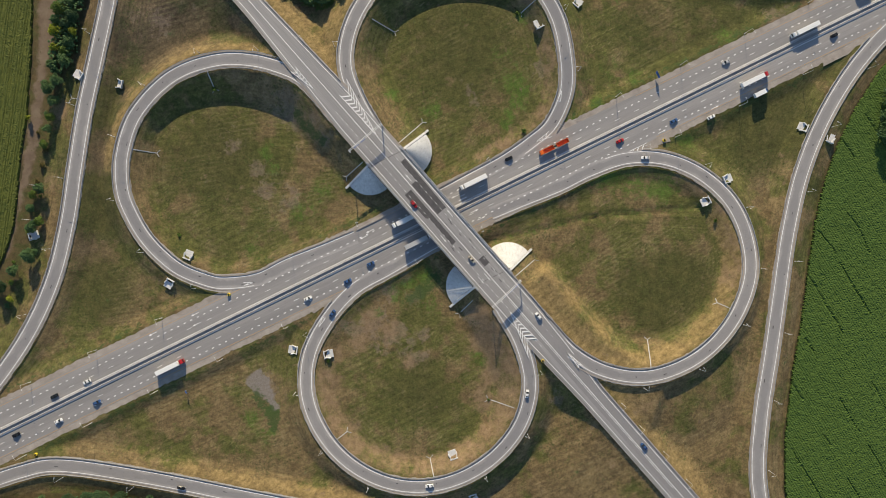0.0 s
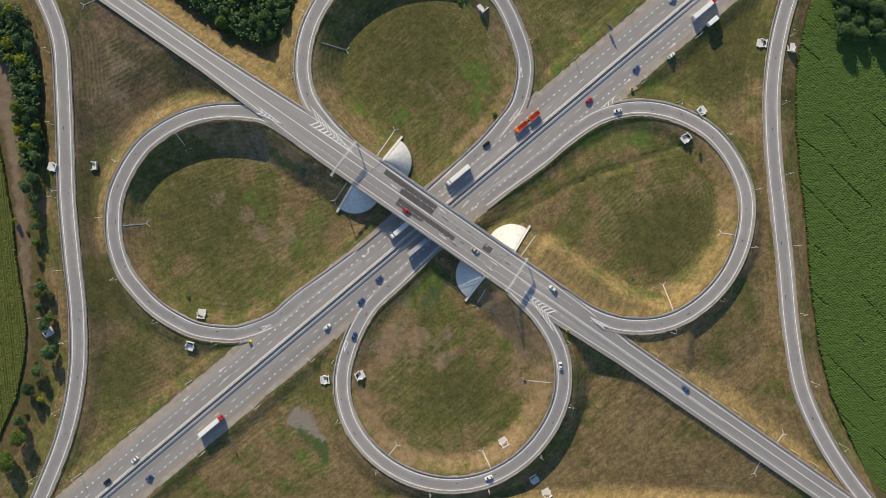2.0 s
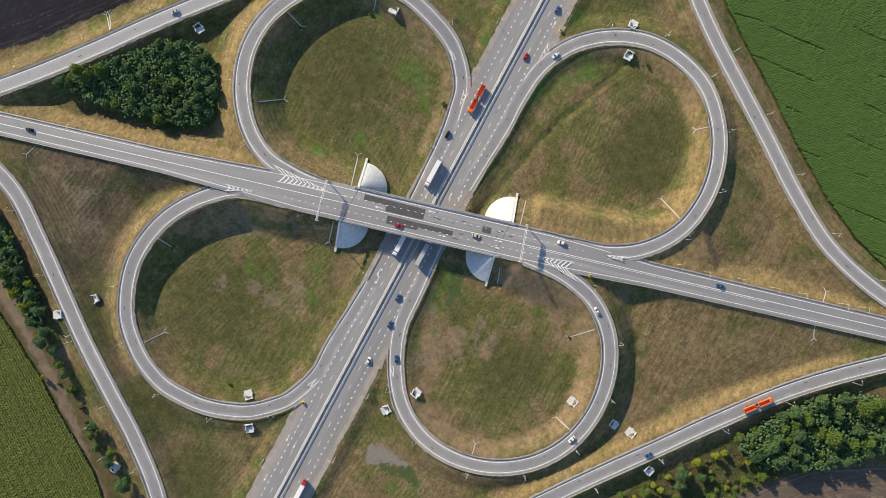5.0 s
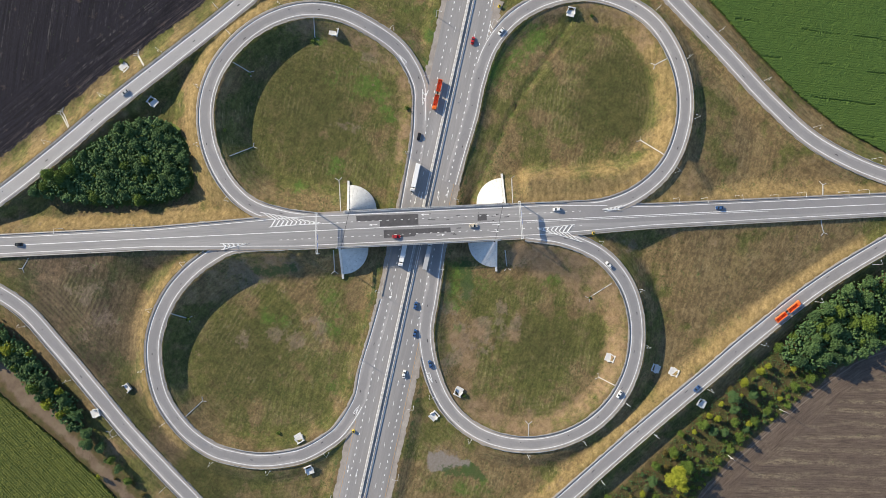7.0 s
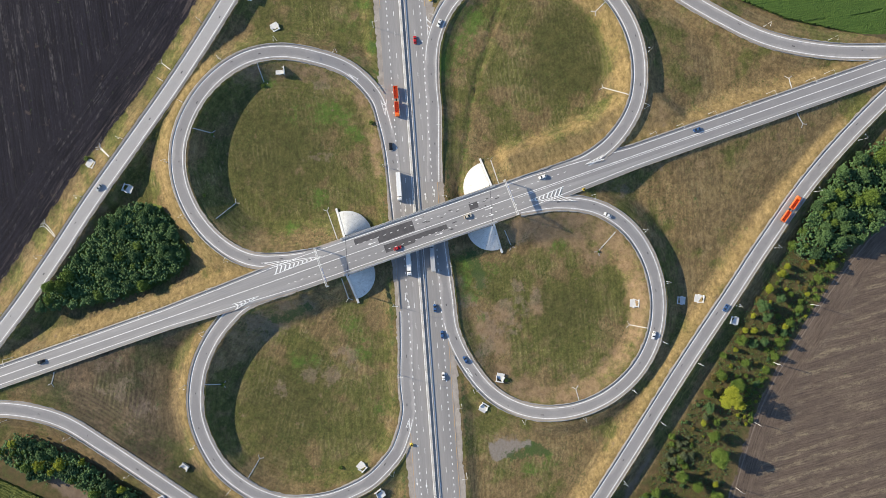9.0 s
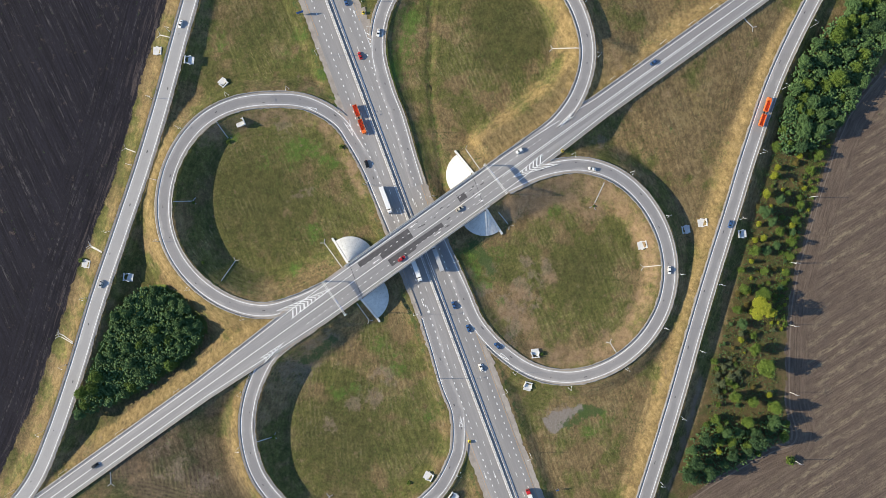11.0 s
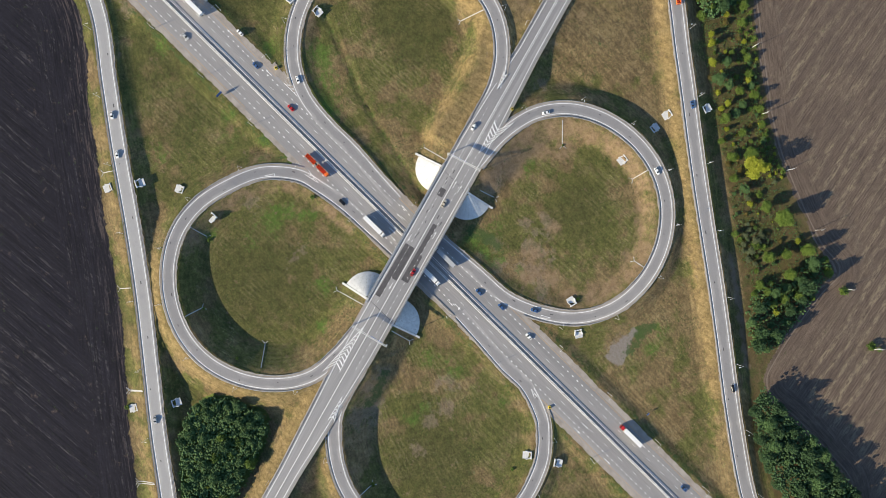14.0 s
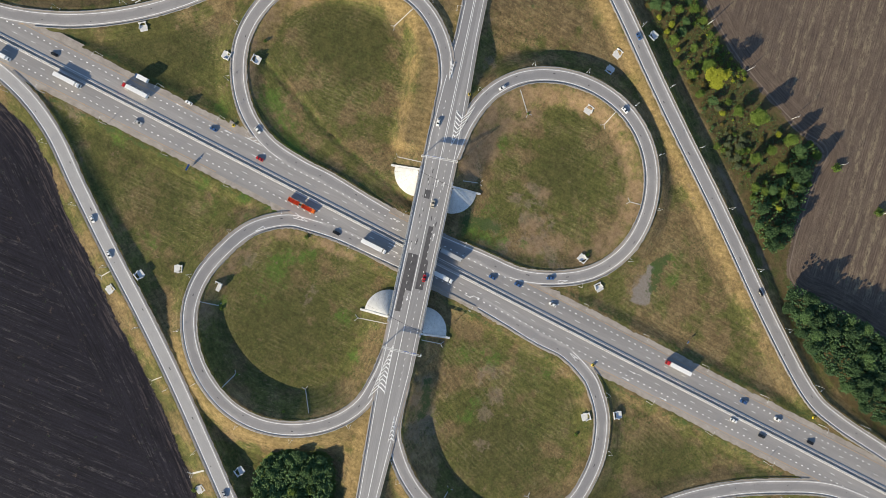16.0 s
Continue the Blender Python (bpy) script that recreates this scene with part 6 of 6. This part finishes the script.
WOOD_NW = [(-118, 185), (-103, 182), (-78, 174), (-56, 168.5), (-44, 158), (-40.5, 146), (-45, 134), (-60, 120), (-70, 121), (-95, 146), (-109, 167)]
WOOD_S = [(-143, -163), (-150, -155), (-163, -151.5), (-182, -150.5), (-211, -153), (-252, -160), (-270, -185), (-235, -200), (-208, -190), (-186, -182), (-167, -173)]
rng = random.Random(4)
undergrowth("wood_undergrowth", WOOD_NW, 1.8, 3.6, 7.2, leaf_dark, "dense green leaf canopy filling a small wood", rng, 11, 0.40, 0.85)
undergrowth("wood_undergrowth", WOOD_S, 2.1, 6.5, 11.5, leaf_deep, "dense deep green leaf canopy filling the south wood", rng, 12, 0.40, 0.85)
for x, y in scatter(WOOD_NW, 5.8, rng):
    tree_of(x, y, rng.choice((2.6, 3.2, 3.8)), rng.choice(("dark", "dark", "dark", "mid")), rng, "trees of the small wood", 1.1)
for x, y in scatter(WOOD_S, 7.6, rng):
    tree_of(x, y, rng.choice((4.0, 4.8, 5.6)), rng.choice(("deep", "deep", "deep", "dark")), rng, "trees of the south wood", 1.2)
BELT_EAST = {
    "yellow": [(-17.9, -200.2, 6.8), (59.1, -202.2, 2.6), (64.0, -204.3, 2.0), (47.9, -198.5, 2.9), (30.3, -196.7, 2.0), (20.6, -195.6, 2.0), (22.3, -199.9, 2.3), (8.0, -194.6, 1.6), (-9.3, -194.5, 2.0), (53.6, -221.4, 1.6), (72.0, -216.7, 2.0)],
    "mid": [(-10.7, -202.8, 4.2), (14.3, -195.1, 2.9), (2.3, -189.2, 2.0), (-8.3, -191.7, 2.9), (3.2, -203.1, 2.3), (-3.6, -206.3, 1.3), (-20.9, -188.8, 2.3), (50.0, -212.5, 1.6), (27.0, -209.3, 2.6), (21.5, -216.7, 2.6), (64.9, -223.9, 2.3), (73.9, -227.8, 2.9), (43.8, -220.0, 2.3), (34.5, -218.2, 2.3), (12.8, -217.2, 2.3), (3.7, -215.7, 2.0), (-2.9, -215.4, 1.6)],
    "dark": [(37.1, -198.1, 3.9), (32.5, -203.8, 2.9), (45.7, -207.8, 2.6), (18.8, -208.0, 2.3), (15.1, -203.0, 2.6), (27.7, -216.9, 2.0)],
}
BELT_SOUTH = {
    "dark": [(-28.6, -192.8, 2.9), (-83.6, -216.0, 3.6), (-93.0, -188.7, 3.2), (-104.8, -169.9, 3.2)],
    "yellow": [(-38.6, -193.0, 2.0), (-68.7, -212.6, 2.0), (-104.5, -186.3, 2.0)],
    "mid": [(-42.7, -200.4, 3.6), (-51.8, -207.1, 5.2), (-52.3, -178.7, 2.0), (-71.1, -192.2, 3.6), (-73.3, -202.7, 3.2), (-75.5, -215.5, 4.2), (-85.1, -201.0, 3.6), (-77.4, -183.9, 1.6), (-85.9, -182.3, 2.6), (-98.0, -193.4, 2.9), (-85.0, -225.3, 2.0)],
    "deep": [(-95.2, -206.6, 5.5), (-98.4, -177.3, 3.6), (-111.9, -173.1, 4.5), (-119.0, -169.0, 4.2), (-116.1, -180.4, 4.2), (-106.3, -193.9, 3.6), (-102.1, -203.1, 3.2)],
}
DENSE = [(123, -208), (101, -205), (76, -202), (73, -209), (78, -223), (90, -234), (104, -244), (117, -251), (180, -268), (165, -238)]
undergrowth("belt_undergrowth", DENSE, 2.2, 2.0, 6.6, leaf_dark, "dense green undergrowth below roadside trees", rng, 12, 0.40, 0.90)
for x, y in scatter(DENSE, 6.0, rng):
    tree_of(x, y, rng.choice((2.6, 3.4, 4.0, 5.0)), rng.choice(("deep", "dark", "dark", "mid", "mid", "dark")), rng, "trees of the roadside belt", 1.05)
for table in (BELT_EAST, BELT_SOUTH):
    for tone, spots in table.items():
        for x, y, r in spots:
            tree_of(x, y, r, tone, rng, "trees of the roadside belt", 1.15 if r > 3 else 0.95)
GROVE = [(-86, -181), (-92, -203), (-78, -220), (-90, -226), (-106, -208), (-124, -181), (-125, -170), (-118, -165), (-98, -172)]
undergrowth("belt_undergrowth", GROVE, 2.6, 0.6, 4.2, leaf_dark, "shady dark undergrowth below roadside trees", rng, 8, 0.35, 0.80)
for x, y in scatter(GROVE, 7.5, rng):
    tree_of(x, y, rng.choice((1.8, 2.4, 3.0)), rng.choice(("deep", "dark", "mid")), rng, "trees of the roadside belt", 1.1)
STRIP = [(80, -204), (78, -224), (40, -222), (0, -215), (-30, -213), (-90, -221), (-98, -212), (-95, -180), (-60, -178), (-20, -188), (30, -194)]
EDGE = [(80, -224), (64, -222), (40, -218), (9, -213), (-14, -210), (-30, -210), (-30, -219), (9, -219), (41, -226), (64, -231), (84, -235)]
SAGE = [(-56, -181), (-48, -190), (-62, -197), (-74, -193), (-73, -181)]
for x, y in scatter(STRIP, 5.6, rng):
    bush(x, y, rng.choice(("rust", "rust", "yellow", "mid", "dark", "grey")), rng, "bushes of the roadside belt", rng.choice((0.35, 0.5, 0.8, 1.2)))
for x, y in scatter(EDGE, 3.6, rng):
    bush(x, y, rng.choice(("mid", "mid", "dark", "yellow")), rng, "bushes along the field edge", rng.choice((0.7, 0.9, 1.2)))
for x, y in scatter(SAGE, 3.4, rng):
    bush(x, y, rng.choice(("grey", "grey", "mid")), rng, "bushes of the roadside belt", rng.choice((0.9, 1.2, 1.5)))
undergrowth("rusty_scrub", STRIP, 1.7, 0.0, 0.3, leaf_rust, "low rusty brown scrub between roadside trees", rng, 5, 0.1, 0.28)
undergrowth("green_scrub", STRIP, 2.4, 0.0, 0.4, leaf_mid, "low green weeds between roadside trees", rng, 7, 0.10, 0.26)
undergrowth("belt_undergrowth", STRIP, 3.6, 0.1, 1.3, leaf_dark, "patchy dark green undergrowth between roadside trees", rng, 7, 0.22, 0.5)
undergrowth("field_edge_weeds", EDGE, 1.5, 0.0, 0.5, leaf_mid, "tall green weeds along the ploughed field", rng, 6, 0.12, 0.36)
VERGE_W = [(-206, 70), (-218, 95), (-222, 60), (-227, 17), (-229, -10), (-238, -30), (-258, -62), (-250, -52), (-238, -40), (-224, -10), (-214, 20)]
undergrowth("rusty_scrub", VERGE_W, 3.0, 0.0, 0.15, leaf_rust, "low rusty brown scrub beside the sunflowers", rng, 4, 0.08, 0.2)
for x, y, k in ((-29.6, 193.0, 1.3), (10.1, 131.6, 0.9), (50.3, 50.2, 1.0), (-23.5, 121.6, 0.8), (47.1, 115.9, 0.9), (-140.5, -7.7, 1.0), (-120.5, 72.5, 0.9), (157.9, 0.5, 0.9), (-58, -77.5, 0.8), (31.0, -99.4, 0.7)):
    bush(x, y, "mid", rng, "bushes at the drains", k)
for x, y in ((-106, -229), (-143, -234), (-147, -239)):
    bush(x, y, "mid", rng, "bushes at the power poles", 1.6)
BELT_WEST = [(-204, 178), (-190, 170), (-189, 154), (-189, 138), (-191, 126), (-196, 111), (-196, 100), (-201, 84), (-208, 80), (-209, 92), (-207, 107), (-205, 123), (-201, 141), (-210, 147)]
undergrowth("belt_undergrowth", BELT_WEST, 2.2, 1.0, 6.0, leaf_dark, "dense green undergrowth below the west trees", rng, 12, 0.40, 0.90)
for x, y in scatter(BELT_WEST, 5.4, rng):
    tree_of(x, y, rng.choice((2.2, 2.8, 3.4)), rng.choice(("dark", "dark", "mid", "deep", "yellow")), rng, "trees of the west belt", 1.1)
WEST_TREES = {
    "dark": [(-206.5, 77.0, 3.4), (-208.5, 66.0, 3.0), (-211.0, 50.5, 2.4), (-209.0, 86.0, 2.8), (-210.0, 72.8, 3.9), (-215.4, 18.0, 2.9), (-221.3, 7.2, 2.3), (-219.9, -3.2, 3.6), (-220.4, -18.8, 4.9), (-229.8, -27.3, 3.2), (-246.6, -51.0, 3.2)],
    "mid": [(-210.3, 57.0, 2.3), (-214.0, 42.4, 2.3), (-219.7, 14.6, 2.3), (-216.0, 0.1, 2.6), (-248.5, -61.1, 4.9), (-258.1, -71.5, 5.9)],
    "deep": [(-237.0, -35.8, 3.9)],
    "yellow": [(-232.3, -42.8, 2.0), (-222.5, 56.8, 1.6)],
}
for tone, spots in WEST_TREES.items():
    for x, y, r in spots:
        tree_of(x, y, r, tone, rng, "trees of the west belt")
BELT_W2 = [(-210, 62), (-217, 62), (-223, 0), (-236, -32), (-244, -50), (-236, -52), (-226, -24), (-214, 20)]
for x, y in scatter(BELT_W2, 8.0, rng):
    bush(x, y, rng.choice(("mid", "dark", "rust", "rust")), rng, "bushes of the west belt", rng.choice((0.6, 0.9, 1.2)))
COPSE_E = [(252, 74), (248, 47), (276, 38), (300, 72), (280, 84)]
undergrowth("copse_undergrowth", COPSE_E, 2.2, 2.5, 7.5, leaf_dark, "dense green leaf canopy of a copse in the maize", rng, 12, 0.25, 0.55)
for x, y in scatter(COPSE_E, 6.5, rng):
    tree_of(x, y, rng.choice((3.9, 4.6, 5.2)), "dark", rng, "trees among the maize")


def utility_pole(x, y, turn, strut=True):
    """Concrete pole with a cross-arm and insulators, and a slanting strut where the line bends."""
    z = float(ground_z(np.array([x]), np.array([y]))[0])
    u = thing("utility_pole", Matrix.Translation((x, y, z)) @ Matrix.Rotation(turn, 4, "Z"), "pale concrete power pole with a slanting strut" if strut else "plain pale concrete power pole", "power pole", "power poles along the field edge")
    part("pole", tube(bmesh.new(), (0, 0, -0.3), (0, 0, 9.9), 0.16, 0.11, 8), pole_paint, u)
    if strut:
        part("strut", tube(bmesh.new(), (0, 3.0, -0.3), (0, 0.2, 8.4), 0.15, 0.11, 8), pole_paint, u)
    part("cross_arm", box(bmesh.new(), (0.14, 2.6, 0.14), (0, 0, 9.4), 0.02), steel, u)
    for o in (-1.2, 0, 1.2):
        part("insulator", tube(bmesh.new(), (0, o, 9.45), (0, o, 9.8), 0.07, 0.05, 8), tarp_white, u)


POLES = [(87.6, -229.5), (49.0, -226.0), (9.5, -218.5), (-27, -221.5), (-66.5, -226.0), (-106, -232), (-145, -237)]
for (x, y), t in zip(POLES, (0.3, 0.2, 3.0, 0.1, 0.2, 0.1, 0.1)):
    utility_pole(x, y, t, x in (87.6, 9.5, -145))
utility_pole(-216.5, 19.2, 1.3)
utility_pole(-220.6, 0.5, 1.4)
for (ax, ay), (bx, by) in zip(POLES, POLES[1:]):
    wire = thing("power_wire", Matrix.Translation((ax, ay, 9.75)), "thin dark sagging power wires between two poles", "wire", "power wires")
    for o in (-1.2, 0.0, 1.2):
        pts = [((bx - ax) * t, (by - ay) * t + o, -1.1 * 4 * t * (1 - t)) for t in np.linspace(0, 1, 9)]
        v = [(x + dx, y + dy, z + dz) for x, y, z in pts for dx, dy, dz in ((0, 0.02, 0), (0, 0, 0.02), (0, -0.02, 0), (0, 0, -0.02))]
        f = [(i * 4 + j, i * 4 + (j + 1) % 4, i * 4 + 4 + (j + 1) % 4, i * 4 + 4 + j) for i in range(8) for j in range(4)]
        bm = mesh_of("strand", v, f, rubber)
        part("strand", bm, rubber, wire)


# ---- crops ----


def soft_noise(shape, cells, r):
    """Smooth random field by interpolating a coarse random grid."""
    k = (max(2, shape[0] // cells), max(2, shape[1] // cells))
    g = r.normal(0, 1, k)
    iy, ix = np.linspace(0, k[0] - 1.001, shape[0]), np.linspace(0, k[1] - 1.001, shape[1])
    y0, x0 = iy.astype(int), ix.astype(int)
    fy, fx = (iy - y0)[:, None], (ix - x0)[None]
    a = g[y0][:, x0] * (1 - fx) + g[y0][:, x0 + 1] * fx
    b = g[y0 + 1][:, x0] * (1 - fx) + g[y0 + 1][:, x0 + 1] * fx
    return a * (1 - fy) + b * fy


def canopy(name, poly, bounds, step, turn, height, rows, wave, material, label, category, lanes):
    """Standing crop as one rough leafy surface in rows, thin along some tractor lanes."""
    x0, y0, x1, y1 = bounds
    cx, cy = (x0 + x1) / 2, (y0 + y1) / 2
    reach = math.hypot(x1 - x0, y1 - y0) / 2
    a = np.arange(-reach, reach, step)
    u, v = np.meshgrid(a, a)
    c, s = math.cos(turn), math.sin(turn)
    r = np.random.RandomState(7)
    u = u + r.uniform(-0.35, 0.35, u.shape) * step
    v = v + r.uniform(-0.35, 0.35, v.shape) * step
    x, y = cx + u * c - v * s, cy + u * s + v * c
    ok = inside(x, y, poly) & (x > x0) & (x < x1) & (y > y0) & (y < y1)
    h = height * (0.75 + wave * np.sin(v * 2 * math.pi / rows)) + r.normal(0, height * 0.03, u.shape)
    h = h + height * 0.03 * soft_noise(u.shape, 3, r) + height * 0.03 * soft_noise(u.shape, 14, r)
    worn = soft_noise(u.shape, 16, r)
    for gap, wide in lanes:
        off = np.abs((v + 1.5 * np.sin(u * 0.02) + 0.7 * soft_noise(u.shape, 20, r)) % gap - gap / 2)
        h = np.where((off < wide) & (worn > 0.15), height * 0.5, h)
    inner = ok.copy()
    inner[1:-1, 1:-1] &= ok[:-2, 1:-1] & ok[2:, 1:-1] & ok[1:-1, :-2] & ok[1:-1, 2:]
    z = np.where(inner, np.maximum(h, 0.2), -0.3)
    ids = np.full(u.shape, -1)
    ids[ok] = np.arange(ok.sum())
    verts = np.stack([x[ok], y[ok], z[ok]], 1)
    q = np.stack([ids[:-1, :-1], ids[:-1, 1:], ids[1:, 1:], ids[1:, :-1]], -1).reshape(-1, 4)
    q = q[(q >= 0).all(1)]
    me = bpy.data.meshes.new(name)
    me.from_pydata(verts.tolist(), [], q.tolist())
    me.materials.append(material)
    tagged(new(name, me), label, category, kind="stuff")


canopy("maize_field", FIELD_CORN, (190, -300, 305, 150), 0.62, radians(-58), 2.2, 1.4, 0.05, corn_leaf, "dense green standing maize in long rows", "crop", [(19.0, 0.4)])
canopy("sunflower_field", FIELD_SUN, (-305, -130, -214, 240), 0.65, radians(82), 1.7, 1.5, 0.14, sunflower_leaf, "yellow-green standing sunflowers in rows", "crop", [(40.0, 0.5)])
